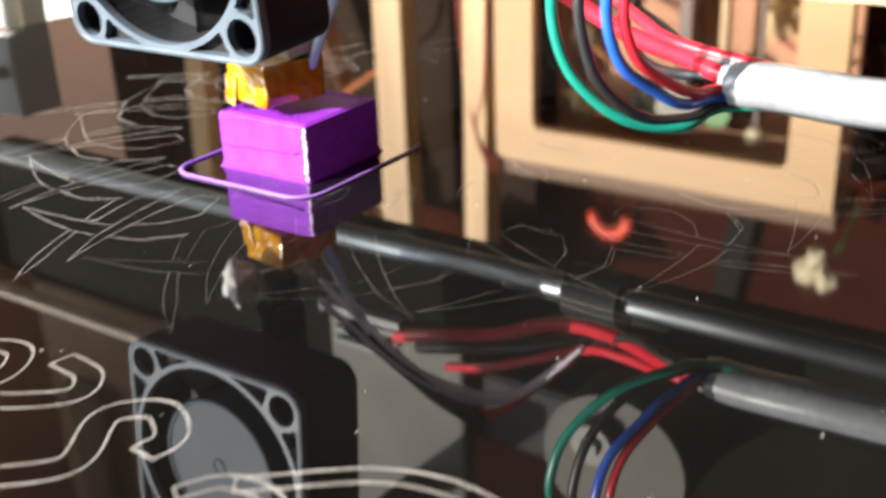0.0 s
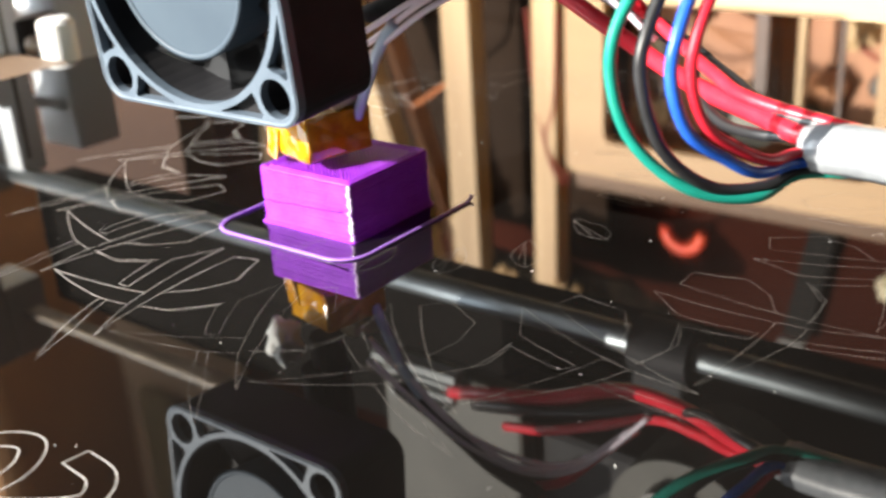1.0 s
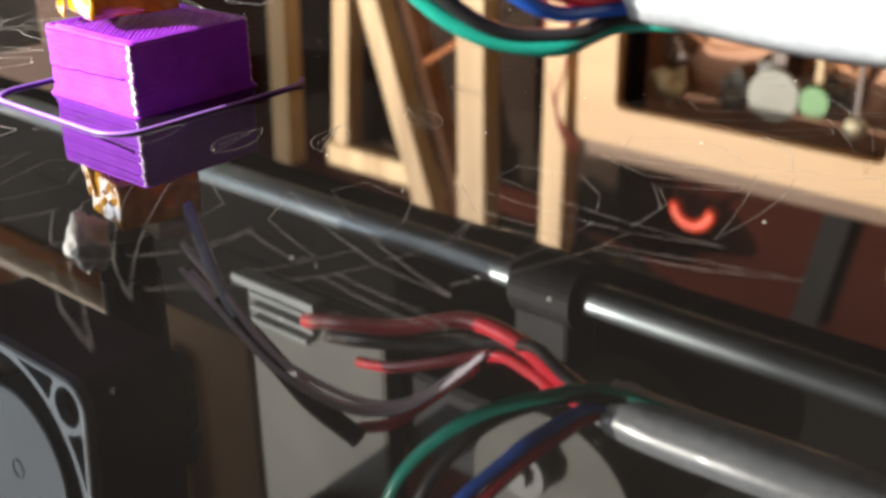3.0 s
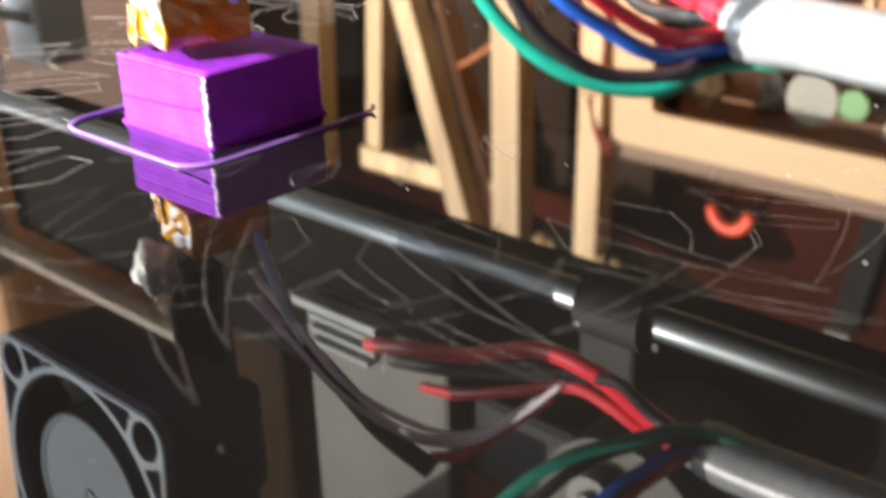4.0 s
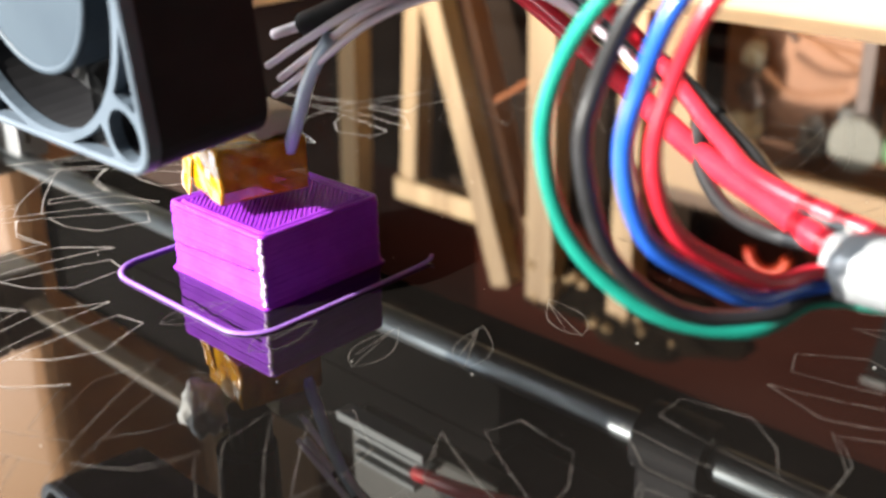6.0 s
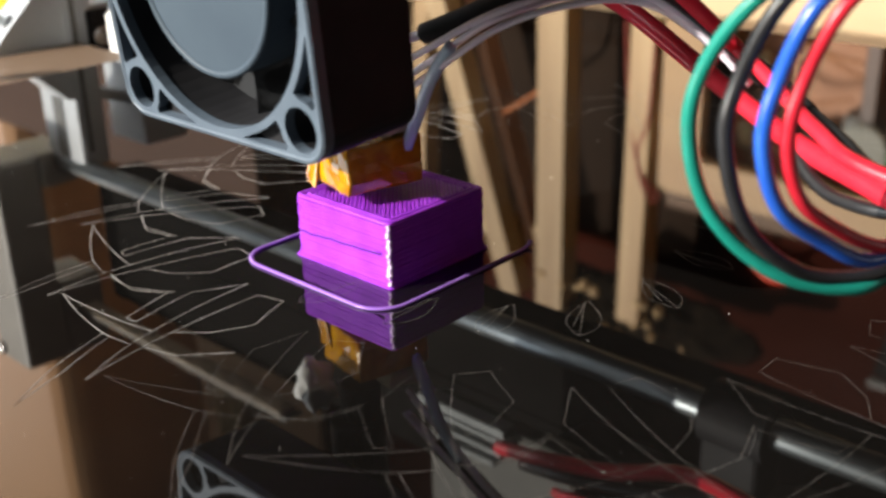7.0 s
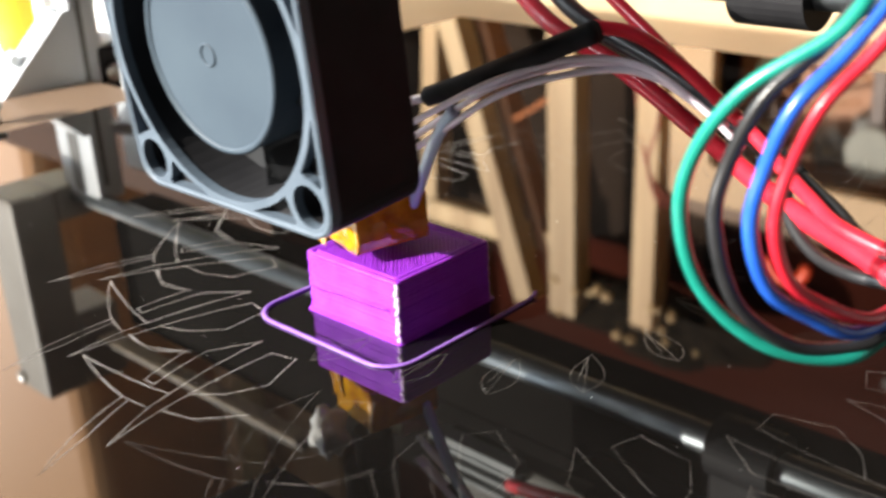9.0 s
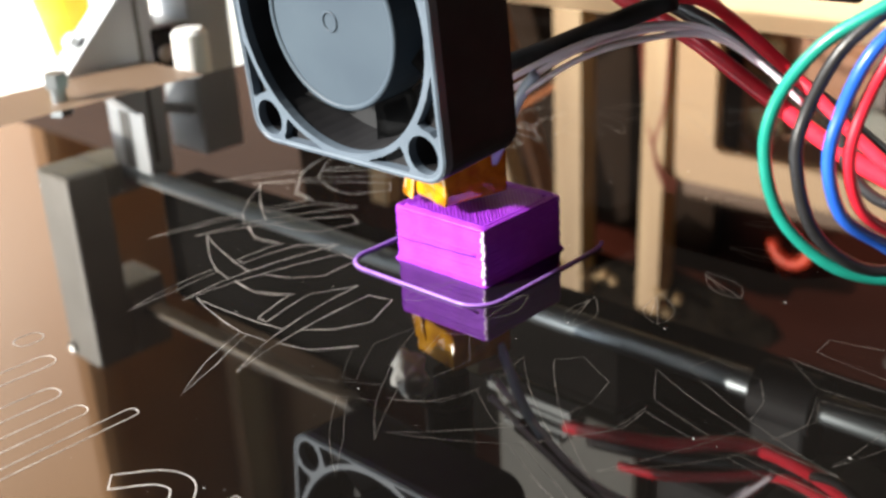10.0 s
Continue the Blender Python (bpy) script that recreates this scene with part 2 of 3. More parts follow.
def spline(pts, n=10):
    """A smooth run through the points."""
    p = [Vector(v) for v in pts]
    p = [2 * p[0] - p[1]] + p + [2 * p[-1] - p[-2]]
    out = []
    for i in range(1, len(p) - 2):
        for k in range(n):
            t = k / n
            a, b, c, d = p[i - 1], p[i], p[i + 1], p[i + 2]
            out.append(0.5 * (2 * b + (c - a) * t + (2 * a - 5 * b + 4 * c - d) * t * t + (3 * b - a - 3 * c + d) * t ** 3))
    return out + [p[-2]]


def tube(pts, r, seg=10, closed=False, flat=1.0):
    """A round (or flattened) tube along points; r may be a function of 0..1."""
    bm = bmesh.new()
    pts = [Vector(v) for v in pts]
    rings = []
    n = len(pts)
    for i, c in enumerate(pts):
        t = (pts[(i + 1) % n] - pts[i - 1]) if closed else (pts[min(i + 1, n - 1)] - pts[max(i - 1, 0)])
        t.normalize()
        if i == 0:
            ref = Vector((0, 0, 1)) if abs(t.z) < 0.9 else Vector((1, 0, 0))
            s = t.cross(ref).normalized()
        else:
            s = (s - t * s.dot(t)).normalized()
        u = s.cross(t)
        rr = r(i / max(n - 1, 1)) if callable(r) else r
        rings.append([bm.verts.new(c + rr * (math.cos(a) * s + flat * math.sin(a) * u)) for a in [2 * math.pi * k / seg for k in range(seg)]])
    for i in range(n if closed else n - 1):
        a, b = rings[i], rings[(i + 1) % n]
        for k in range(seg):
            bm.faces.new((a[k], a[(k + 1) % seg], b[(k + 1) % seg], b[k]))
    if not closed:
        bm.faces.new(rings[0][::-1])
        bm.faces.new(rings[-1])
    bmesh.ops.recalc_face_normals(bm, faces=bm.faces)
    return bm


def rounded_rect(x0, y0, x1, y1, r, seg=6):
    out = []
    for cx, cy, a0 in ((x1 - r, y0 + r, -90), (x1 - r, y1 - r, 0), (x0 + r, y1 - r, 90), (x0 + r, y0 + r, 180)):
        for k in range(seg + 1):
            a = radians(a0 + 90 * k / seg)
            out.append((cx + r * math.cos(a), cy + r * math.sin(a)))
    return out


def prism(loops, y0, y1):
    """A plate in the xz plane between y0 and y1: the first loop is the outline, the rest are holes."""
    bm = bmesh.new()
    edges = []
    for loop in loops:
        vs = [bm.verts.new((x, y0, z)) for x, z in loop]
        edges += [bm.edges.new((vs[i], vs[(i + 1) % len(vs)])) for i in range(len(vs))]
    bmesh.ops.triangle_fill(bm, edges=edges, use_beauty=True)
    ret = bmesh.ops.extrude_face_region(bm, geom=bm.faces[:])
    vs = [v for v in ret["geom"] if isinstance(v, bmesh.types.BMVert)]
    bmesh.ops.translate(bm, verts=vs, vec=(0, y1 - y0, 0))
    bmesh.ops.recalc_face_normals(bm, faces=bm.faces)
    return bm


def circle(cx, cz, r, n=32):
    return [(cx + r * math.cos(2 * math.pi * k / n), cz + r * math.sin(2 * math.pi * k / n)) for k in range(n)]


# ---- the room ----
def structure(name, bm, mat, label):
    return tagged(part(name, bm, mat), label, name.split("_")[0], kind="structure")


X0, X1, Y0, Y1, Z0, Z1 = -2300, 1400, -1500, 800, -800, 1900
# floor and side walls are out of view, dark to limit bounced light
structure("floor", box(X0 - 100, Y0 - 100, Z0 - 40, X1 + 100, Y1 + 100, Z0), M_FLOOR, "brown wooden floor boards under the table")
structure("ceiling", box(X0 - 100, Y0 - 100, Z1, X1 + 100, Y1 + 100, Z1 + 40), M_CEIL, "dark boarded ceiling over the workshop")
structure("wall_north", box(X0, Y1, Z0, X1, Y1 + 60, Z1), M_WALLRED, "dark red-brown boarded wall behind the bench")


def wall_with_window(name, win, fixed, axis, mat, label):
    """A wall with a rectangular opening; axis x: the wall stands at x = fixed."""
    a0, z0, a1, z1 = win
    lo, hi = (Y0, Y1) if axis == "x" else (X0, X1)
    bm = bmesh.new()
    for p0, q0, p1, q1 in ((lo, Z0, a0, Z1), (a1, Z0, hi, Z1), (a0, Z0, a1, z0), (a0, z1, a1, Z1)):
        add(bm, box(fixed - 60, p0, q0, fixed, p1, q1) if axis == "x" else box(p0, fixed - 60, q0, p1, fixed, q1))
    return structure(name, bm, mat, label)


wall_with_window("wall_west", (-650, 130, 350, 980), X0, "x", M_DARKBROWN, "unseen dark wall with a window added for fill light")
# closed wall added on the unseen east side to cut the fill light
structure("wall_east", box(X1, Y0, Z0, X1 + 60, Y1, Z1), M_DARKBROWN, "unseen dark wall added to keep light out from the east")
wall_with_window("wall_south", (-2250, 330, -460, 1700), Y0, "y", M_DARKBROWN, "dark wooden wall with a sunlit window")


def window_frame(name, win, fixed, axis):
    a0, z0, a1, z1 = win
    ob = thing(name, (fixed, 0, z0) if axis == "x" else (0, fixed, z0), "white painted window frame in the workshop wall", "window", kind="structure")

    def b(p0, q0, p1, q1, d=25):
        return box(fixed - 40, p0, q0, fixed - 40 + d, p1, q1, 2) if axis == "x" else box(p0, fixed - 40, q0, p1, fixed - 40 + d, q1, 2)
    part("window_frame", add(b(a0, z0, a0 + 30, z1), b(a1 - 30, z0, a1, z1)), M_WHITE, ob)
    part("window_frame", add(b(a0 + 30, z0, a1 - 30, z0 + 30), b(a0 + 30, z1 - 30, a1 - 30, z1)), M_WHITE, ob)


window_frame("window_1", (-650, 130, 350, 980), X0, "x")
window_frame("window_2", (-2250, 330, -460, 1700), Y0, "y")

# ---- bench ----
TABLE_Z = -62
table = thing("workbench", (0, 150, Z0), "wooden workbench under the printer, coloured dark to cut bounced light", "table")
# unseen foreground of the top is dark so little light bounces up
part("tabletop", box(-640, -420, TABLE_Z - 32, 640, 730, TABLE_Z - 4, 2), M_BENCH, table)
for lx in (-600, 600):
    for ly in (-380, 690):
        part("leg", box(lx - 30, ly - 30, Z0, lx + 30, ly + 30, TABLE_Z - 32, 2), M_BENCH, table)
# sheet added for the pale table surface, only where it shows
sheet = thing("pale_table_area", (-60, 455, TABLE_Z - 4), "pale sunlit table top behind the printer, added as a thin sheet", "board")
part("board", box(-638, 192, TABLE_Z - 3.9, 330, 728, TABLE_Z, 1), M_TABLE, sheet)

# ---- print bed ----
bed = thing("print_bed", (-6, 45, -50), "dark mirror-glass print bed with etched line drawings", "print bed")
GX0, GX1, GY0, GY1 = -161, 139, -112, 188
glass = box(GX0, GY0, -4, GX1, GY1, 0, 0.4, 1)
for f in glass.faces:
    f.material_index = 0 if f.calc_center_median().z > -0.05 and abs(f.normal.z) > 0.9 else 1
part("glass_plate", glass, [M_MIRROR, M_GLASS_EDGE], bed, "dark mirror glass with a green edge")
part("heater_plate", box(GX0 + 3, GY0 + 3, -8, GX1 - 3, GY1 - 3, -4.05, 0.3), M_DARKBROWN, bed, "dark plate under the glass")
part("carriage_plate", box(GX0 + 40, GY0 + 40, -30, GX1 - 40, GY1 - 40, -24, 0.5), M_ALU, bed)
for sx in (GX0 + 50, GX1 - 50):
    for sy in (GY0 + 50, GY1 - 50):
        part("levelling_screw", cyl((sx, sy, -24), (sx, sy, -8), 3), M_STEEL, bed)
for sx in (GX0 + 60, GX1 - 60):
    part("bearing_block", box(sx - 14, 20, -62, sx + 14, 70, -30, 1.5), M_GREYPLASTIC, bed)

# etched drawing: one thorn motif, repeated round a wreath
WC = Vector((3.6, 37.1, 0))
MOTIF = {
    "crescent": [(71.8, -4.0), (68.9, 1.7), (64.4, 4.2), (71.1, 8.9), (70.3, 10.5), (61.3, 5.3), (53.3, 6.1), (69.2, 13.7), (72.8, 15.3), (74.9, 11.3), (78.4, -0.2), (74.3, 5.6), (69.2, 13.7)],
    "spike": [(74.9, 11.3), (82.9, 15.8), (89.4, 20.1), (81.9, 16.9), (74.3, 12.3)],
    "blade": [(72.8, 15.3), (80.5, 19.6), (75.8, 18.0), (67.1, 15.2), (53.1, 10.8), (51.0, 15.1)],
    "barb": [(67.1, 15.2), (63.1, 18.0), (57.4, 19.6), (51.0, 15.1)],
    "hook": [(71.6, 16.9), (69.4, 20.6), (63.5, 24.3)],
}


def etched(name, lines, r=0.06, mat=M_ETCH):
    bm = bmesh.new()
    for pts in lines:
        add(bm, tube(pts, r, 4, flat=0.35))
    return part(name, bm, mat, bed)


def wreath_point(r, a, turn):
    a = radians(a + turn)
    return WC + Vector((r * math.cos(a), r * math.sin(a), 0.03))


for k in range(18):
    turn = 240.9 + 20 * (k - 7)
    lines = []
    for nm, pts in MOTIF.items():
        run = []
        for (r0, a0), (r1, a1) in zip(pts, pts[1:]):
            for j in range(4):
                t = j / 4
                run.append(wreath_point(r0 + (r1 - r0) * t, a0 + (a1 - a0) * t, turn))
        run.append(wreath_point(*pts[-1], turn))
        lines.append(run)
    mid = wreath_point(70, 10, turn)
    # right and far motifs: weaker light catch put into colour and line width
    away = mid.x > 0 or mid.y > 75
    etched("thorn_motif", lines, 0.016 if away else 0.04, M_ETCH_DIM_LIT if away else M_ETCH)


def leaf_lines(cx, cy, ang, length, width):
    ax = Vector((math.cos(radians(ang)), math.sin(radians(ang)), 0))
    sd = Vector((-ax.y, ax.x, 0))
    c = Vector((cx, cy, 0.03))
    side = [[c + ax * length * (t - 0.5) + sd * sgn * width * math.sin(math.pi * t ** 0.8) for t in [i / 10 for i in range(11)]] for sgn in (-0.5, 0.5)]
    vein = [[c - ax * length * 0.5, c + ax * length * 0.42 + sd * 0.5], [c + ax * length * 0.42 + sd * 0.5, c - ax * length * 0.25 + sd * width * 0.25]]
    return side + vein


# leaves also take the darker colour in place of a weaker light catch
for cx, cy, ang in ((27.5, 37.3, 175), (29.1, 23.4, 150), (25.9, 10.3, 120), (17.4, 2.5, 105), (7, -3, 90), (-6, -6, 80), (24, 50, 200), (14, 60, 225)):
    etched("leaf_motif", leaf_lines(cx, cy, ang, 10.5, 4.6), 0.02, M_ETCH_DIM_LIT)


def capsule(cx, cy, ang, length, width):
    pts = rounded_rect(-length / 2, -width / 2, length / 2, width / 2, width * 0.45, 4)
    m = Matrix.Translation((cx, cy, 0.03)) @ Matrix.Rotation(radians(ang), 4, "Z")
    v = [m @ Vector((x, y, 0)) for x, y in pts]
    return v + [v[0]]


# ---- printed part and skirt ----
def layered_body(x0, y0, x1, y1, z1, layers, r):
    bm = bmesh.new()
    rings = []
    h = z1 / layers
    for i in range(layers):
        foot = 0.45 * math.exp(-i / 1.1)
        wob = 0.045 * math.sin(i * 2.3) + 0.04 * math.sin(i * 0.9)
        for j, inset in enumerate((0.085, 0.0, 0.0, 0.085)):
            z = h * (i + (0.02, 0.3, 0.7, 0.98)[j])
            d = foot + wob - inset
            ring = rounded_rect(x0 - d, y0 - d, x1 + d, y1 + d, r, 4)
            rings.append([bm.verts.new((x, y, z)) for x, y in ring])
    for a, b in zip(rings, rings[1:]):
        n = len(a)
        for k in range(n):
            bm.faces.new((a[k], a[(k + 1) % n], b[(k + 1) % n], b[k]))
    bm.faces.new(rings[0][::-1])
    bm.faces.new(rings[-1])
    return bm


CUBE_H = 9.8
cube = thing("printed_cube", (-10, 10, 0), "half-printed glossy purple plastic cube on the glass bed", "3d print")
part("wall", layered_body(-20, 0, 0, 20, CUBE_H - 0.55, 31, 0.7), M_PURPLE, cube)
for off in (0.0, 0.95):
    ring = [(x, y, CUBE_H - 0.22) for x, y in rounded_rect(-19.6 + off, 0.4 + off, -0.4 - off, 19.6 - off, 0.6, 4)]
    part("perimeter_line", tube(ring, 0.5, 8, closed=True, flat=0.75), M_PURPLE, cube, smooth=True)
bm = bmesh.new()
step = 0.85
k = -30.0
while k < 30.0:
    # diagonal raster lines clipped to the inner square
    a, b = max(-8.2, k - 8.2 - 0.0), min(8.2, k + 8.2)
    if b - a > 0.8:
        n = max(2, int((b - a) / 1.2))
        pts = [(-10 + a + (b - a) * i / n, 10 + k - (a + (b - a) * i / n), CUBE_H - 0.22 + random.uniform(-0.04, 0.04)) for i in range(n + 1)]
        add(bm, tube(pts, 0.31 + random.uniform(-0.04, 0.04), 6, flat=1.0))
    k += step
part("top_infill", bm, M_PURPLE, cube, "diagonal raster lines of the unfinished top")
# seam beads of uneven size, pale to stand in for highlights
bm = bmesh.new()
for i in range(34):
    s = bmesh.ops.create_icosphere(bm, subdivisions=1, radius=random.uniform(0.14, 0.46))
    bmesh.ops.translate(bm, verts=s["verts"], vec=(-0.1 + random.uniform(-0.2, 0.1), 0.0 + random.uniform(-0.12, 0.12), 0.4 + i * 0.27))
part("seam", bm, M_SEAM_GLINT, cube, "knobbly layer seam, coloured pale for its glints", smooth=True)

split = [(-19.8 + 1.5 * i, -0.02, 4.1 + 0.06 * i + 0.35 * noise.noise((i * 0.7, 0, 0))) for i in range(13)]
part("layer_split", tube(split, 0.09, 5), M_WEB, cube, "thin dark crack between layers")
part("layer_ridge", tube([(x, y - 0.05, z + 0.3) for x, y, z in split[3:]], 0.16, 6), M_PURPLE, cube, smooth=True)

skirt = thing("skirt_loop", (5, 10, 0), "thin purple extruded outline loop on the glass", "filament")
loop = [(x, y, 0.2) for x, y in rounded_rect(-26.2, -7.0, 5.2, 26.5, 5.0, 8)]
loop = loop[18:] + loop[:9] + [(5.2, 16.0, 0.2), (5.1, 23.0, 0.22), (4.9, 24.6, 0.4), (4.8, 25.0, 0.9)]
part("strand", tube(loop, 0.37, 8, flat=0.6), M_SKIRT, skirt, smooth=True)

# ---- print head ----
HX, HY, HZ = 9.4, -23.0, 30.0      # lower mounting hole of the fan
head = thing("hot_end", (HX - 18, HY + 20, CUBE_H), "printer hot end with a grey cooling fan and amber tape", "hot end")
FX, FZ = HX - 16.0, HZ + 16.0      # fan centre
S = 20.0
LEAN = Matrix.Translation((FX, HY, FZ)) @ Matrix.Rotation(radians(4.6), 4, "X") @ Matrix.Translation((-FX, -HY, -FZ))


def fan_part(name, bm, mat, parent, label="", smooth=False):
    """A part of the fan, which hangs with its foot tipped back."""
    bmesh.ops.transform(bm, matrix=LEAN, verts=bm.verts)
    return part(name, bm, mat, parent, label, smooth)


def corner_pocket(sx, sz, swap):
    """A three-sided pocket between the outer rim, the round opening and a screw boss."""
    pts = [(19.05, 4.6), (19.05, 12.9)]
    pts += [(16 + 3.75 * math.cos(radians(a)), 16 + 3.75 * math.sin(radians(a))) for a in (-48, -66, -84)]
    pts += [(19.45 * math.cos(radians(a)), 19.45 * math.sin(radians(a))) for a in (37, 31, 25, 19)]
    return [(FX + sx * (v if swap else u), FZ + sz * (u if swap else v)) for u, v in pts]


outline = rounded_rect(FX - S, FZ - S, FX + S, FZ + S, 3.9, 6)
corners = [(FX + sx * 16.0, FZ + sz * 16.0) for sx in (-1, 1) for sz in (-1, 1)]
fan = fan_part("fan_frame", prism([outline, circle(FX, FZ, 18.6, 64)] + [circle(cx, cz, 2.8, 24) for cx, cz in corners], HY + 1.5, HY + 14.5), M_FAN_DARK, head, "black square fan housing")
# light grey web on the front of the housing
pockets = [corner_pocket(sx, sz, w) for sx in (-1, 1) for sz in (-1, 1) for w in (0, 1)]
fan_part("front_web", prism([outline, circle(FX, FZ, 18.5, 72)] + [circle(cx, cz, 2.75, 28) for cx, cz in corners] + pockets, HY, HY + 1.45), M_FAN, fan, "light grey front web with three-sided pockets")
fan_part("outer_lip", tube([(x, HY + 0.15, z) for x, z in rounded_rect(FX - S + 0.4, FZ - S + 0.4, FX + S - 0.4, FZ + S - 0.4, 3.5, 8)], 0.36, 8, closed=True), M_FAN, fan, smooth=True)
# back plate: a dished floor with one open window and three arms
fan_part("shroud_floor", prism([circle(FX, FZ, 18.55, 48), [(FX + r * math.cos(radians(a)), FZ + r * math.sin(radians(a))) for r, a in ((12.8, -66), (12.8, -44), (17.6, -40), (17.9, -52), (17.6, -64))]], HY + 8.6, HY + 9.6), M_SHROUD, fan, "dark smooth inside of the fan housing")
rotor = fan_part("rotor_hub", cyl((FX, HY + 1.0, FZ), (FX, HY + 8.2, FZ), 12.5, seg=64), M_HUB, head, "grey fan hub with a moulded centre dimple")
fan_part("hub_edge", tube([(x, HY + 1.15, z) for x, z in circle(FX, FZ, 12.15, 64)], 0.5, 8, closed=True), M_HUB, rotor, smooth=True)
fan_part("centre_ring", tube([(x, HY + 0.95, z) for x, z in circle(FX, FZ, 1.35, 32)], 0.17, 6, closed=True), M_HUB, rotor, smooth=True)
for k in range(7):
    a0 = 2 * math.pi * k / 7 - 0.42
    bm = bmesh.new()
    grid = []
    for i in range(6):
        r = 12.3 + 5.6 * i / 5
        row = []
        for j in range(5):
            a = a0 + radians(20) * (j / 4) - radians(6) * i / 5
            y = HY + 4.2 + 3.8 * j / 4
            row.append(bm.verts.new((FX + r * math.cos(a), y, FZ + r * math.sin(a))))
        grid.append(row)
    for i in range(5):
        for j in range(4):
            bm.faces.new((grid[i][j], grid[i + 1][j], grid[i + 1][j + 1], grid[i][j + 1]))
    bmesh.ops.solidify(bm, geom=bm.faces[:], thickness=0.5)
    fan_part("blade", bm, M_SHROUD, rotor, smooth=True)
# heater block, turned a little about the upright axis
CX, CY = FX - 2.0, HY + 23.6      # its near lower corner
BX0, BX1, BY0, BY1 = -11.5, 0.0, 0.0, 12.7
TWIST = Matrix.Translation((CX, CY, 0)) @ Matrix.Rotation(radians(-12.5), 4, "Z")
block = box(BX0, BY0, 11.5, BX1, BY1, 18.8, 0.5, 2)
bmesh.ops.subdivide_edges(block, edges=block.edges[:], cuts=4, use_grid_fill=True)
for v in block.verts:
    v.co += 0.22 * noise.noise_vector(v.co * 0.55)
bmesh.ops.transform(block, matrix=TWIST, verts=block.verts)
part("heater_block", block, M_KAPTON, head, "heater block wrapped in wrinkled amber tape")
for x0, x1, z0, dy, lean in ((-11.4, -8.2, 10.9, -0.12, -0.4),):
    flap = bar(((x0 + x1) / 2, dy, 16.0), ((x0 + x1) / 2 + lean, dy - 0.5, z0), x1 - x0, 0.25, 0.1)
    bmesh.ops.subdivide_edges(flap, edges=flap.edges[:], cuts=3, use_grid_fill=True)
    for v in flap.verts:
        v.co.y += 0.3 * noise.noise(v.co * 0.7)
    bmesh.ops.transform(flap, matrix=TWIST, verts=flap.verts)
    part("tape_flap", flap, M_KAPTON, head, "loose end of amber tape")
wad = box(-9, 5.5, 18.6, -0.6, 12.4, 22.4, 1.2, 2)
bmesh.ops.subdivide_edges(wad, edges=wad.edges[:], cuts=3, use_grid_fill=True)
for v in wad.verts:
    v.co += 0.6 * noise.noise_vector(v.co * 0.5)
bmesh.ops.transform(wad, matrix=TWIST, verts=wad.verts)
part("insulation_wad", wad, M_CURTAIN, head, "cream insulation folded over the heater block", smooth=True)
NX, NY = CX - 5.0, CY + 6.5
part("nozzle", add(cyl((NX, NY, CUBE_H + 0.15), (NX, NY, 11.3), 0.5, 2.6, 16), cyl((NX, NY, 11.3), (NX, NY, 12), 3.2, seg=6)), M_BRASS, head)
hs = part("heat_sink", add(cyl((NX, NY - 2, 22), (NX, NY - 2, 28), 3.2, seg=20), cyl((NX, NY - 3, 28), (NX, NY - 3, 64), 4.5, seg=20)), M_FAN_DARK, head, "dark finned heat sink")
for k in range(5):
    part("fin", cyl((NX, NY - 3, 45 + 3.4 * k), (NX, NY - 3, 46.4 + 3.4 * k), 7.5, seg=32), M_FAN_DARK, hs)
PX = FX - 31
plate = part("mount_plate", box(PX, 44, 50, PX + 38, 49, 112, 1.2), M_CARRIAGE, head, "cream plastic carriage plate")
cooler = part("cooler_body", box(PX + 1, 40, 47.8, PX + 24, 43.9, 49.8, 0.3), M_COOLER, head, "silver ribbed cooler under the carriage")
for k in range(3):
    part("cooler_rib", box(PX + 4, 41.5, 51.4 + 2.8 * k, PX + 24 - 2.0 * k, 43.9, 52.6 + 2.8 * k, 0.25), M_COOLER, cooler)
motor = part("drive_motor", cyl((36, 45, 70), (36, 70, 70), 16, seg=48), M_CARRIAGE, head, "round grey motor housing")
part("pulley", add(cyl((33, 41, 64), (33, 45, 64), 4.5, seg=28), cyl((33, 39.5, 64), (33, 41, 64), 2.2, seg=6)), M_GREYPLASTIC, motor, "grey pulley on the motor shaft")
part("mount_arm", box(FX - 12, HY + 12, 92, FX - 4, 44, 98, 0.8), M_FAN_DARK, head)
part("slider", box(HX - 26, 49, 59, HX + 20, 70.4, 78, 2), M_FAN_DARK, head, "black slider block riding the beam")
part("rod_bearing", add(cyl((HX + 6, 66, 43), (HX + 19, 66, 43), 6.2, seg=32), box(HX + 6.5, 61, 46, HX + 18.5, 70, 59, 1)), M_FAN_DARK, head, "black bearing sleeve on the rod")
tuft = bmesh.new()
bmesh.ops.create_icosphere(tuft, subdivisions=3, radius=1)
for v in tuft.verts:
    v.co = Vector((v.co.x * 2.6, v.co.y * 3.2, v.co.z * 4.6)) * (1 + 0.55 * noise.noise(v.co * 2.1))
bmesh.ops.translate(tuft, verts=tuft.verts, vec=(FX - 15.5, HY + 26, 24.5))
part("insulation_tuft", tuft, M_WHITE, head, "crumpled white insulation scrap", smooth=True)

# ---- wiring ----
loom = thing("wiring_loom", (70, 11, 14), "loom of coloured wires entering a grey sleeve", "wires")


def wire(name, pts, r, mat, label):
    return part(name, tube(spline(pts, 8), r, 10), mat, loom, label, smooth=True)


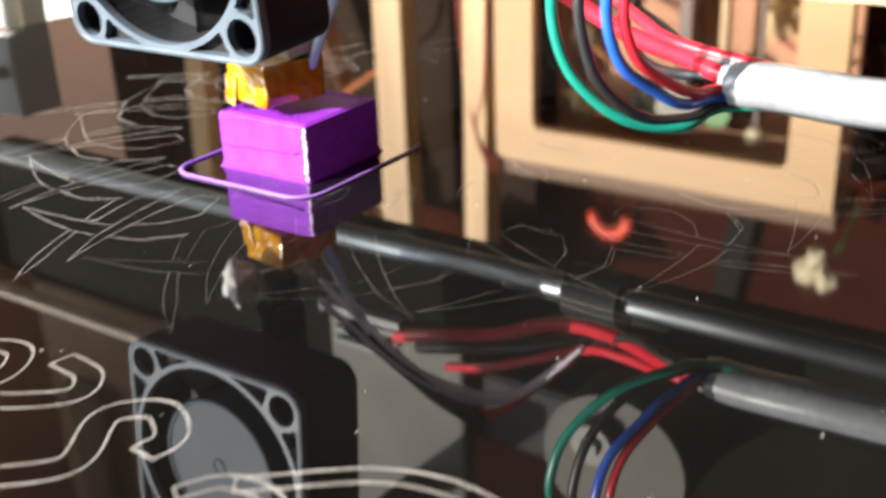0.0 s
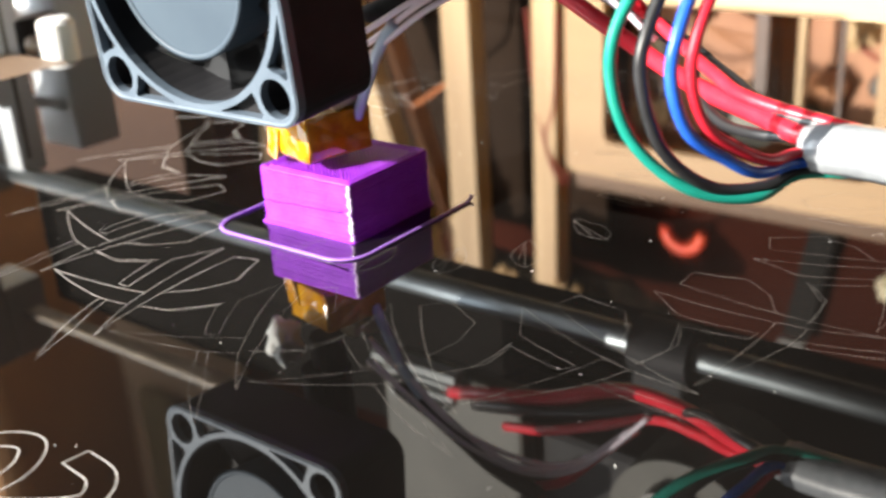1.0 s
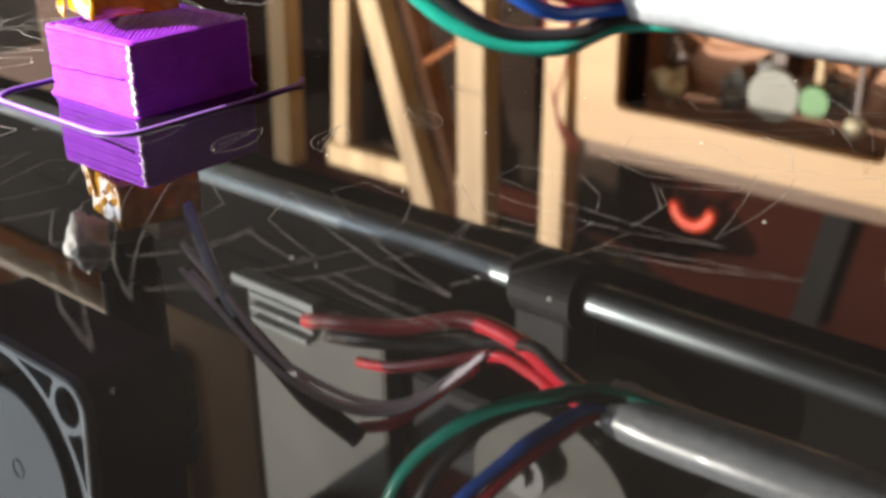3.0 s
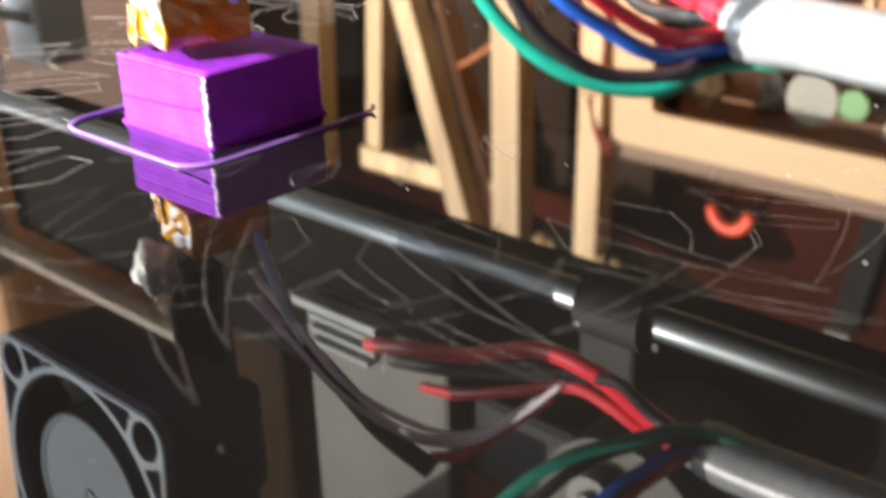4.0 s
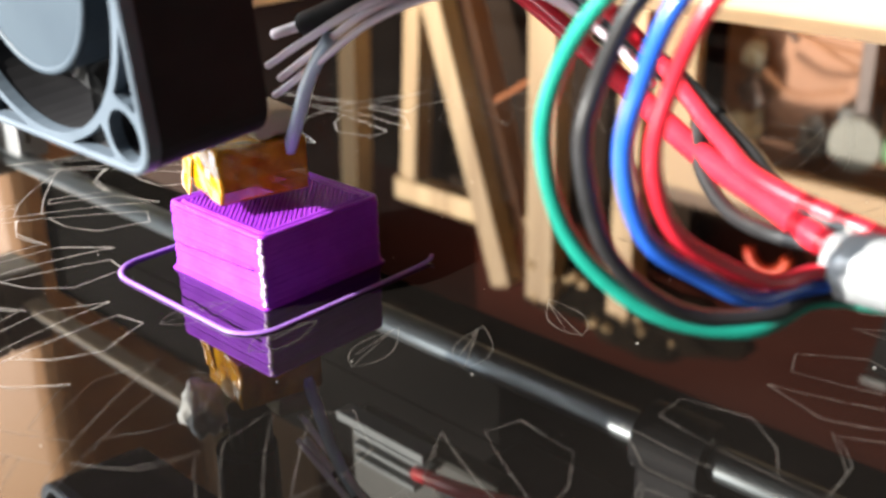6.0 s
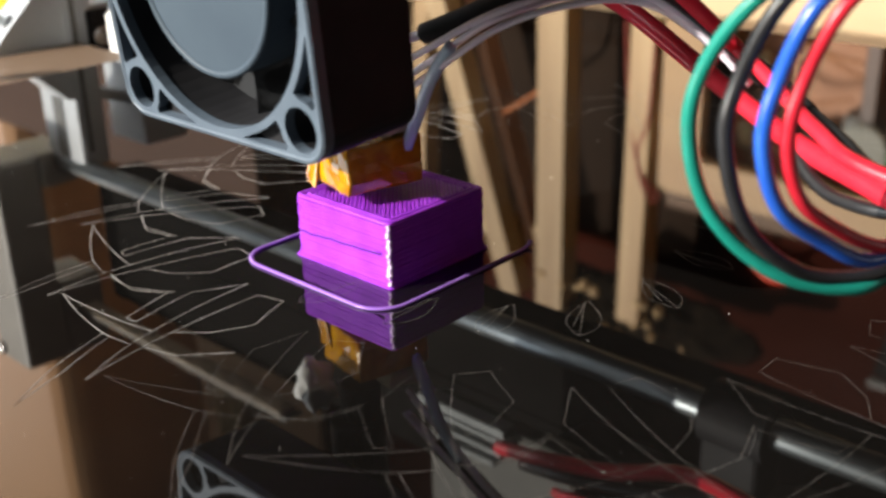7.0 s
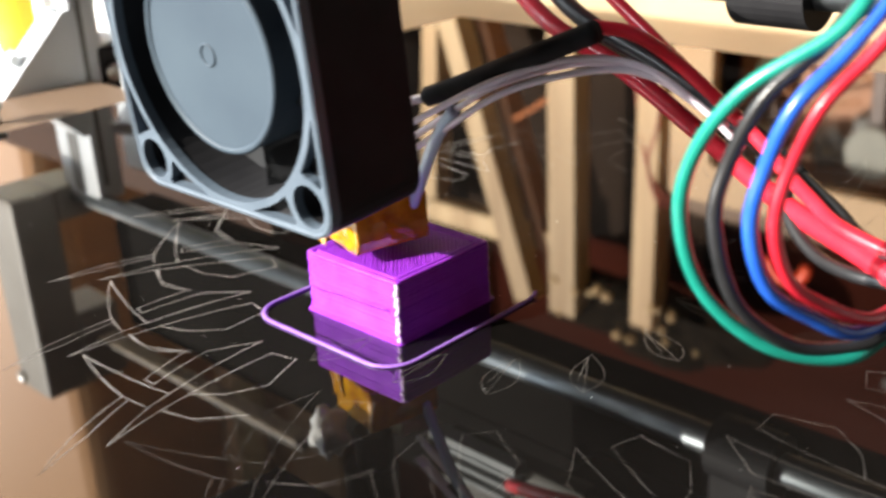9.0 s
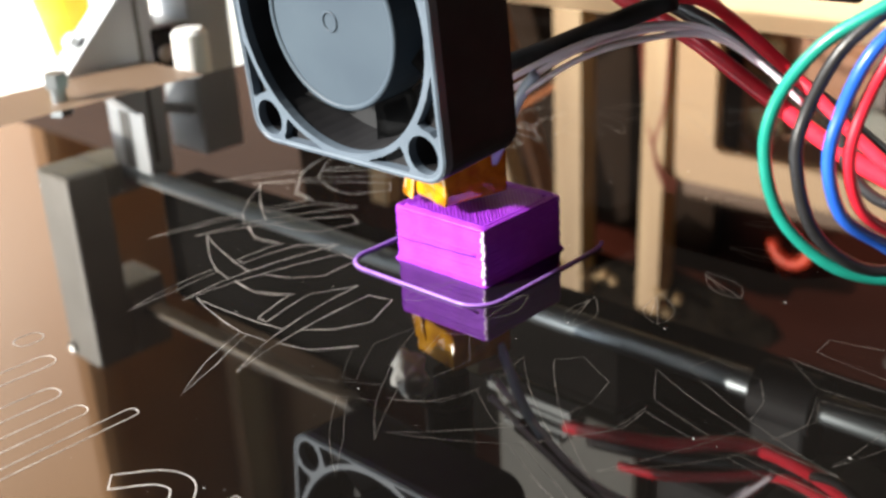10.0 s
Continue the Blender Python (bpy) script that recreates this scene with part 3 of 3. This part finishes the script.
wire("wire", [(66, -2, 58), (63.8, -5, 53.3), (57, -8, 48), (52.6, -9, 41.5), (51.8, -10, 35), (53.8, -8.5, 27), (58.8, -4, 20.7), (64.5, 2.5, 18.5), (68, 9.5, 20), (82, 11, 21)], 0.76, M_TEAL, "green wire")
wire("wire", [(65, -2, 57), (62.8, -5, 52.3), (58.8, -8, 47.3), (56, -9, 40.5), (55.6, -10, 35), (57.3, -8, 26.5), (60.9, -2.5, 20.8), (65, 4, 19.5), (68.2, 9, 20.7), (82, 11, 21.5)], 0.76, M_BLACKRUB, "black wire")
wire("wire", [(67, -2, 56), (64.5, -5, 51.3), (61.8, -8, 47), (59.8, -9, 41), (59.3, -10, 35.5), (60.4, -8, 29), (62.8, -3.5, 25), (65.3, 1.5, 22), (68.2, 9, 21.6), (82, 11, 22)], 0.76, M_BLUE, "blue wire")
wire("wire", [(69, -1, 56), (66.5, -3.5, 51.6), (63.6, -6.5, 47), (61.4, -7.5, 41), (60.9, -8.5, 35.5), (61.8, -6.5, 29.6), (63.8, -2, 25.8), (66, 3, 23.2), (68.4, 9.5, 22.6), (82, 11, 22)], 0.7, M_RED, "red wire")
wire("wire", [(-12, 37, 49), (3, 31, 42), (18, 29, 37), (32.9, 27, 30), (47, 21, 26), (59, 15, 24.8), (68, 11.5, 23.6), (84, 11, 23)], 1.35, M_RED, "thick red wire")
wire("wire", [(-6, 37, 50), (9, 31, 43.2), (24, 29.5, 38), (39.5, 27, 31.5), (53, 20, 27.2), (62, 14.5, 25.4), (84, 11, 24)], 1.35, M_BLACKRUB, "thick black wire")
wire("wire", [(2, 36, 52), (15, 31, 46), (28, 28, 39), (40, 25.5, 32.5), (51, 19, 28.4), (60, 14.5, 26.4), (84, 11, 24)], 0.95, M_RED, "red wire")
wire("wire", [(-9, 10.8, 24), (-1, 10.8, 29), (10, 10.8, 36), (20, 11.3, 40), (28, 15.5, 41), (34, 20.0, 37.5), (40, 23.5, 31)], 0.48, M_LILAC, "pale lilac wire")
wire("wire", [(-9, 11.8, 26), (-1, 11.8, 31), (10, 11.8, 37.5), (22, 15.0, 41.3), (30, 18.0, 40), (37, 23.0, 34)], 0.48, M_LILAC, "pale lilac wire")
wire("wire", [(-9, 10, 28), (-1, 10.2, 32.5), (11, 10.4, 38.6), (22, 13, 42.2), (30, 17.0, 41), (38, 22.6, 33.6)], 0.48, M_LILAC, "pale lilac wire")
wire("tube", [(-7, 10.8, 17), (-4.5, 10.8, 22), (-1.5, 10.8, 28), (2, 11.3, 33)], 0.95, M_SKYBLUE, "pale blue insulating tube")
wire("heat_shrink", [(-4.5, 12.8, 33.5), (3, 12.8, 36.5), (10, 12.3, 39.5), (17, 11.8, 42.5), (25, 13.0, 46)], 1.5, M_TAPE, "black tape wrapping")
wire("wire", [(-12, 13.8, 31), (-4.5, 12.8, 33.5)], 0.7, M_LILAC, "bare wire end")
wire("wire", [(23, 15, 46), (27, 18, 45), (31, 22, 41), (37, 25, 35)], 0.9, M_RED, "red wire")
wire("wire", [(46, 23, 29), (49, 19, 25), (54, 16, 22.6), (60, 13, 22.8), (66, 12, 23.5)], 0.8, M_BLACKRUB, "black wire")
wire("heat_shrink", [(38, 27, 32.6), (43.5, 25, 30.6), (48, 22.7, 29)], 1.3, M_TAPE, "black heat-shrink joint")
wire("sleeve", [(67, 11, 22.5), (74, 11, 23), (90, 11, 22.5), (120, 14, 24), (160, 22, 34), (220, 40, 60)], lambda t: 3.3 if t > 0.04 else 2.9, M_SLEEVE, "grey braided cable sleeve")

def lens_head(x, y, z, r):
    """A domed bolt head facing the front."""
    bm = bmesh.new()
    bmesh.ops.create_uvsphere(bm, u_segments=20, v_segments=12, radius=r)
    bmesh.ops.scale(bm, verts=bm.verts, vec=(1, 0.7, 1))
    bmesh.ops.translate(bm, verts=bm.verts, vec=(x, y, z))
    return bm


# ---- gantry ----
GY = 66
rod = thing("smooth_rod", (0, GY, 43), "polished steel guide rod of the printer gantry", "rod")
part("shaft", cyl((-230, GY, 43), (232, GY, 43), 3.0, seg=48), M_STEEL, rod, smooth=True)
belt = thing("drive_belt", (-100, GY, 95), "ribbed rubber drive belt along the gantry", "belt")
part("band", box(-236, GY - 3, 95, -112, GY + 3, 95.8), M_GREYPLASTIC, belt)
bm = bmesh.new()
for k in range(53):
    add(bm, box(-220 + 2 * k, GY - 3, 93.7, -219 + 2 * k, GY + 3, 95))
part("teeth", bm, M_BELT, belt)
beam = thing("gantry_beam", (0, GY + 14, 44), "black gantry beam above the guide rod", "beam")
part("profile", box(-216, GY + 7.5, 48, 232, GY + 24, 92, 1.2), M_BEAM, beam)
part("slot", box(-215, GY + 7.2, 67, 231, GY + 7.5, 73), M_BEAM, beam)
right_end = thing("gantry_end_block", (232, GY, 36), "grey printed end block at the far rod end", "end block")
part("body", box(232, GY - 14, TABLE_Z, 262, GY + 24, 138, 3), M_GREYPLASTIC, right_end)
xend = thing("gantry_end_block", (-232, 57, 39), "grey printed C-shaped end block holding rod and belt", "end block")
part("body", box(-242, 42.5, 39.2, -221.5, 58, 111, 1.6), M_ENDBLOCK, xend)
part("rod_arm", box(-241.8, 58.003, 39.4, -221.7, 71, 51, 1.0), M_ENDBLOCK, xend)
part("belt_arm", box(-241.8, 58.003, 84, -221.7, 73, 110.8, 1.2), M_ENDBLOCK, xend)
part("bolt", lens_head(-238.6, 42.4, 107, 2.6), M_CHROME, xend, "shiny domed bolt head", smooth=True)

upright = thing("frame_post", (-214, 80, TABLE_Z), "short silver aluminium post beside the glass bed", "post")
post = part("profile", box(-226, 64, TABLE_Z, -204, 73.5, 42, 1.2), M_POST, upright)
part("base_plate", box(-225.5, 73.6, TABLE_Z, -204.3, 86.4, 7, 1.0), M_POST, upright)
part("side_plate", box(-225, 86.5, TABLE_Z, -204, 103, 40, 1.0), M_POST, upright, "wide grey aluminium side plate")
part("cross_bar", bar((-212, 73, 20), (-212, 87, 25), 8, 3.5, 0.5), M_POST, upright)
# thin raised strips, dark grey in place of the shade inside grooves
part("groove_shade_strip", box(-204, 66.5, TABLE_Z, -203.7, 68, 37), M_GREYPLASTIC, post)
part("groove_shade_strip", box(-218, 63.7, TABLE_Z, -212, 64, 40), M_GREYPLASTIC, post)
part("socket", box(-206, 71.5, -13, -202.8, 79.5, 6, 0.8), M_FAN_DARK, upright, "dark bearing socket")
part("bearing_arm", box(-203.9, 74, -24, -190, 77.5, -16, 0.6), M_POST, upright)
part("screw", add(tube([(-202.6, 75.5 + y, -2 + z) for y, z in circle(0, 0, 2.3, 24)], 0.6, 8, closed=True), cyl((-202.9, 75.5, -2), (-202.3, 75.5, -2), 1.6, seg=6)), M_ALU, upright, "shiny socket screw")
part("bearing", add(cyl((-188.5, 75.8, -24), (-188.5, 75.8, 6), 5.6, seg=36), cyl((-188.5, 75.8, 6), (-188.5, 75.8, 7.4), 5.6, 4.2, seg=36)), M_WHITE, upright, "white round bearing")
bracket = thing("corner_bracket", (-206, 48, TABLE_Z), "triangular cast aluminium corner bracket", "bracket")
for xx in (-212, -203.5):
    tri_m = bmesh.new()
    fc = tri_m.faces.new([tri_m.verts.new(p) for p in ((xx, 35, -6), (xx, 63.6, -6), (xx, 63.6, 19), (xx, 61, 19))])
    ex = bmesh.ops.extrude_face_region(tri_m, geom=[fc])
    bmesh.ops.translate(tri_m, verts=[v for v in ex["geom"] if isinstance(v, bmesh.types.BMVert)], vec=(1.8, 0, 0))
    bmesh.ops.recalc_face_normals(tri_m, faces=tri_m.faces)
    part("cheek", tri_m, M_POST, bracket)
part("slope", bar((-207, 35.6, -6), (-207, 60.8, 18.2), 6.6, 1.2, 0.3), M_POST, bracket)
part("foot", box(-213, 31, TABLE_Z, -201, 63.6, -6, 1), M_POST, bracket)
part("bolt", cyl((-207, 46.8, 6), (-207, 44.6, 8), 2.6, seg=6), M_ALU, bracket, "shiny bolt head")

# ---- pine frame behind the bench ----
PY = 700


def batten(x0, z0, x1, z1, w, mat=M_PINE, label="pale pine batten standing behind the printer", dy=0, depth=24, cat="batten"):
    ob = thing("pine_batten", (x0, PY + dy, z0), label, cat, "pine frame behind the printer")
    part("post", bar((x0, PY + dy, z0), (x1, PY + dy, z1), w, depth, 1.2), mat, ob)
    return ob


batten(-762, TABLE_Z, -778, 372, 26)
batten(-685, TABLE_Z, -716, 345, 22, dy=30)
batten(-735, 357, -540, 357, 22, label="horizontal pine rail joining the battens", dy=26)
batten(-715, TABLE_Z, -556, 414, 25, label="slanting pine brace leaning between the battens")
batten(-695, TABLE_Z, -534, 414, 12, M_BARK, "slanting reddish-brown wooden strip beside the brace", dy=26)
batten(-508, TABLE_Z, -508, 414, 32)
batten(-470, TABLE_Z, -462, 360, 8, label="thin pine stick behind the battens", dy=60, depth=8)
batten(-408, TABLE_Z, -416, 400, 24)
# added sheet that darkens the wall behind the battens, in place of shade
backing = thing("batten_shade_sheet", (-640, 778, TABLE_Z), "dark sheet added for the shade behind the pine battens", "board")
part("board", box(-900, 772, TABLE_Z, -396, 784, 366, 1.5), M_GAP_SHADE, backing)
panel = thing("plywood_panel", (-240, PY, TABLE_Z), "plywood panel with a rounded rectangular window cut-out", "panel")
part("board", prism([[(-394, TABLE_Z), (-90, TABLE_Z), (-90, 264), (-394, 264)], rounded_rect(-356, 20, -128, 232, 8, 4)], PY - 6, PY + 6), M_PLY, panel)
# recessed band; its dark colour stands in for shadow
part("top_shelf", box(-394, PY + 8, 264.2, -90, PY + 70, 283, 1), M_SHADED_RAIL, panel, "wooden rail set back above the board, coloured dark as if shaded")


def lumpy(cx, cy, cz, r, seed, amp=0.5, sub=2, sx=1, sy=1, sz=1):
    bm = bmesh.new()
    bmesh.ops.create_icosphere(bm, subdivisions=sub, radius=1)
    for v in bm.verts:
        v.co = Vector((cx, cy, cz)) + Vector((v.co.x * sx, v.co.y * sy, v.co.z * sz)) * r * (1 + amp * noise.noise(v.co * 1.8 + Vector((seed, seed * 0.7, 0))))
    return bm


spool = thing("white_spool", (-232, 745, TABLE_Z), "dull white round spool seen through the panel window", "spool")
part("flange", cyl((-232, 724, 206), (-232, 730, 206), 21, seg=40), M_SPOOL, spool)
part("stand", box(-238, 730, TABLE_Z, -226, 760, 200, 1), M_DARKBROWN, spool)
lid = thing("green_lid", (-200, 735, TABLE_Z), "green plastic lid beside the white spool", "lid")
part("disc", cyl((-200, 726, 206), (-200, 732, 206), 12, seg=32), M_LEAFGREEN, lid)
part("stem", box(-203, 732, TABLE_Z, -197, 740, 204, 0.5), M_PINE, lid)
knob = thing("cream_ball", (-166, 728, TABLE_Z), "small cream ball on a thin wooden peg", "ball")
part("ball", lumpy(-166, 728, 220, 9, 4, 0.15, 2), M_DRY, knob, smooth=True)
part("peg", box(-168, 726, TABLE_Z, -164, 730, 214, 0.4), M_DARKBROWN, knob)
ring = thing("red_ring", (-302, 745, 322), "bright orange-red plastic half ring on a wall hook", "ring")
arc = [(-302 + 18 * math.cos(radians(a)), 745, 322 - 18 * abs(math.sin(radians(a))) * -1) for a in range(0, 181, 12)]
part("arc", tube(arc, 5.5, 10), M_ORANGERED, ring, smooth=True)
part("hook", cyl((-302, 745, 338), (-302, 800, 338), 2), M_STEEL, ring)
strap = thing("black_strap", (-190, 790, 300), "black strap hanging down the dark wall", "strap")
part("band", bar((-185, 786, 290), (-208, 786, 425), 24, 5, 1), M_WEB, strap)
part("buckle", bar((-222, 783, 430), (-198, 783, 430), 8, 6, 1), M_GREYPLASTIC, strap)
flower = thing("dried_flower", (-110, 720, 300), "pale dried flower bunch hanging on a stalk", "flower")
part("stalk", tube(spline([(-84, 760, 276), (-88, 735, 300), (-98, 722, 322)], 6), 1.6, 6), M_LEAFGREEN, flower)
for k in range(9):
    part("floret", lumpy(-103 + random.uniform(-14, 14), 720 + random.uniform(-6, 6), 322 + random.uniform(-16, 14), random.uniform(5, 9), k, 0.8), M_DRY, flower)
litter = thing("shelf_clutter", (-450, 715, 372), "dark clutter with yellow crumbs on the batten tops", "clutter")
part("heap", lumpy(-430, 722, 408, 40, 3, 0.6, 3, 2.7, 0.6, 0.95), M_DIRT, litter)
for k in range(16):
    part("crumb", lumpy(random.uniform(-530, -350), 690, random.uniform(376, 420), random.uniform(2.5, 6), k + 20, 0.6, 1), M_PINE, litter)

for k, pts in enumerate(([(-430, 690, 120), (-424, 690, 190), (-412, 688, 240), (-398, 688, 262)], [(-398, 688, 120), (-402, 688, 200), (-412, 688, 235), (-400, 686, 268)])):
    hang = thing("hanging_red_wire", pts[0], "thin dull red thread hanging on the pine batten", "wire")
    part("strand", tube(spline(pts + [(pts[-1][0] + 10, 690, pts[-1][2] + 6)], 6), 1.4, 6), M_DULLRED, hang)
cord = thing("orange_cord", (-560, 720, 180), "thin orange cord slung between the battens", "cord")
part("strand", tube(spline([(-520, 730, 150), (-530, 728, 190), (-560, 722, 215), (-590, 715, 235)], 6), 2.4, 6), M_CORD, cord)

# ---- beside the printer ----
store = thing("tan_cabinet", (-1000, 250, Z0), "tan rounded cabinet on a brown wooden base", "cabinet")
TURN = Matrix.Translation((-885, 372, 0)) @ Matrix.Rotation(radians(30), 4, "Z")
for nm, z0, z1, bev, mt, lab in (("body", 150, 1250, 30, M_TAN, "tan body with a rounded shiny edge"), ("base", Z0, 149, 3, M_CUPBOARD, "brown wooden base")):
    bm = box(-620, 0, z0, 0, 300, z1, bev, 4)
    bmesh.ops.transform(bm, matrix=TURN, verts=bm.verts)
    part(nm, bm, mt, store, lab)
wardrobe = thing("wall_cupboard", (-1700, 790, 850), "red-brown varnished cupboard hung on the far wall", "cupboard")
part("carcass", box(-1960, 700, 850, -1482, 799, 1780, 4), M_WARDROBE, wardrobe)
for x0, x1 in ((-1950, -1725), (-1718, -1492)):
    leaf = part("door", box(x0, 682, 862, x1, 699.5, 1768, 3), M_WARDROBE, wardrobe)
part("knob", cyl((-1740, 668, 1100), (-1740, 682, 1100), 11, seg=20), M_BRASS, leaf)


def hanging_cloth(x0, x1, z0, z1):
    """A cloth strip with soft folds."""
    ob = thing("curtain", ((x0 + x1) / 2, 770, z0), "pale olive cloth curtain hanging in soft folds", "curtain", "curtains on the far wall")
    n = 40
    outline = []
    for side, rng in ((0, range(n + 1)), (3, range(n, -1, -1))):
        outline += [(x0 + (x1 - x0) * i / n, 772 + side + 9 * math.sin(i * 0.75) + 3 * math.sin(i * 1.9)) for i in rng]
    bm = bmesh.new()
    fc = bm.faces.new([bm.verts.new((x, y, z0)) for x, y in outline])
    ex = bmesh.ops.extrude_face_region(bm, geom=[fc])
    bmesh.ops.translate(bm, verts=[v for v in ex["geom"] if isinstance(v, bmesh.types.BMVert)], vec=(0, 0, z1 - z0))
    bmesh.ops.recalc_face_normals(bm, faces=bm.faces)
    part("cloth", bm, M_CURTAIN, ob, smooth=False)
    part("rail", cyl((x0 - 10, 775, z1 + 8), (x1 + 10, 775, z1 + 8), 8, seg=16), M_STEEL, ob)
    for x in (x0 - 4, x1 + 4):
        part("bracket", box(x - 3, 775, z1 + 2, x + 3, 799.5, z1 + 14), M_STEEL, ob)


hanging_cloth(-1445, -1340, 780, 1700)
hanging_cloth(-1235, -1165, 780, 1700)
structure("wall_panel", box(-1481, 793, 640, -1010, 799.6, 1890), M_BROWNPAPER, "brown papered panel on the far wall")
papers = thing("sideboard", (-420, 160, TABLE_Z), "sideboard with a white lower front and brown upper board", "sideboard")
part("white_front", box(-640, 150, TABLE_Z, -232, 170, 19, 1.5), M_WHITE, papers, "white sunlit lower front")
part("upper_board", box(-640, 152, 19.5, -236, 170, 92, 1.5), M_UPBOARD, papers, "reddish brown upper board")
part("white_top", box(-640, -160, TABLE_Z, -232, 149.5, -44, 1.5), M_WHITE, papers, "white sunlit shelf top")
yellow = thing("yellow_tub", (-300, 96, -44), "small bright yellow plastic tub on the white shelf", "tub")
part("tub", cyl((-300, 96, -44), (-300, 96, 18), 3, 16, seg=32), M_YELLOW, yellow)
edging = thing("wooden_edging", (-182, -42, -62), "brown wooden edging board beside the glass bed", "board")
part("board", box(-200, -150, -14, -163.5, 66, -2, 1), M_BENCH, edging)
for ey in (-130, 20):
    part("spacer", box(-196, ey, -62, -186, ey + 14, -14, 0.5), M_BENCH, edging)
bolt = thing("hex_bolt", (-178, 24, -2), "shiny steel bolt standing at the bed edge", "bolt")
part("shank", cyl((-178, 24, -2), (-178, 24, 2), 2.2, seg=16), M_STEEL, bolt)
part("head", cyl((-178, 24, 2), (-178, 24, 6), 3.4, seg=6), M_STEEL, bolt)

# outlined letters of the unreadable etched title, as plain bars
for bx, by, ln, w in ((-43.5, -56, 4.5, 3.4), (-35, -65, 17, 3.6), (-25.5, -69, 16, 3.6), (-18.3, -70.5, 19, 3.2), (-12.1, -69, 24, 2.2)):
    etched("title_bar", [capsule(bx, by, 90, ln, w)], 0.08)


def ribbon(name, pts, w):
    c = spline([(x, y, 0.03) for x, y in pts], 8)
    sides = []
    for sg in (-1, 1):
        run = []
        for i, v in enumerate(c):
            t = (c[min(i + 1, len(c) - 1)] - c[max(i - 1, 0)]).normalized()
            run.append(v + Vector((-t.y, t.x, 0)) * sg * w / 2)
        sides.append(run)
    etched(name, [sides[0] + sides[1][::-1] + [sides[0][0]]], 0.08)


ribbon("title_curve", [(0, -68.5), (4, -64), (8, -63.5), (11, -68), (10, -76)], 3.0)
ribbon("title_curve", [(14, -62), (20, -63), (22, -67), (16, -72), (10, -74)], 3.2)
ribbon("title_curve", [(38, -71), (38, -67), (33, -64), (29, -68), (33, -76), (28, -82)], 3.6)
ribbon("title_curve", [(50, -70), (62, -61), (73, -60), (84, -66)], 2.4)
ribbon("title_curve", [(46, -74), (49, -70), (55, -70), (58, -76)], 2.2)

# dust and crumbs on the glass
specks = bmesh.new()
for i in range(190):
    px, py, r = random.uniform(-110, 110), random.uniform(-90, 90), random.choice((0.03, 0.04, 0.05, 0.08))
    v = bmesh.ops.create_icosphere(specks, subdivisions=1, radius=r)["verts"]
    bmesh.ops.translate(specks, verts=v, vec=(px, py, r * 0.6))
tagged(part("dust_specks", specks, M_WHITE), "tiny pale dust specks on the dark glass", "dust", kind="stuff")

back = thing("brown_crate", (-240, 770, TABLE_Z), "brown wooden crate of jumbled parts behind the panel", "crate")
part("crate_board", box(-372, 770, TABLE_Z, -100, 778, 262, 1), M_BARK, back)
for k in range(14):
    cx, cz = random.uniform(-350, -120), random.uniform(60, 235)
    part("odd_part", lumpy(cx, 758, cz, random.uniform(7, 17), k + 50, 0.8, 2), random.choice((M_DRY, M_PINE, M_GREYPLASTIC, M_DARKBROWN, M_BARK)), back)
for k in range(4):
    cx, cz = random.uniform(-330, -150), random.uniform(100, 220)
    part("loose_wire", tube(spline([(cx, 745, cz), (cx + 30, 743, cz + 14), (cx + 70, 745, cz + 5 + 8 * k)], 5), 2, 6), random.choice((M_DULLRED, M_BARK)), back)
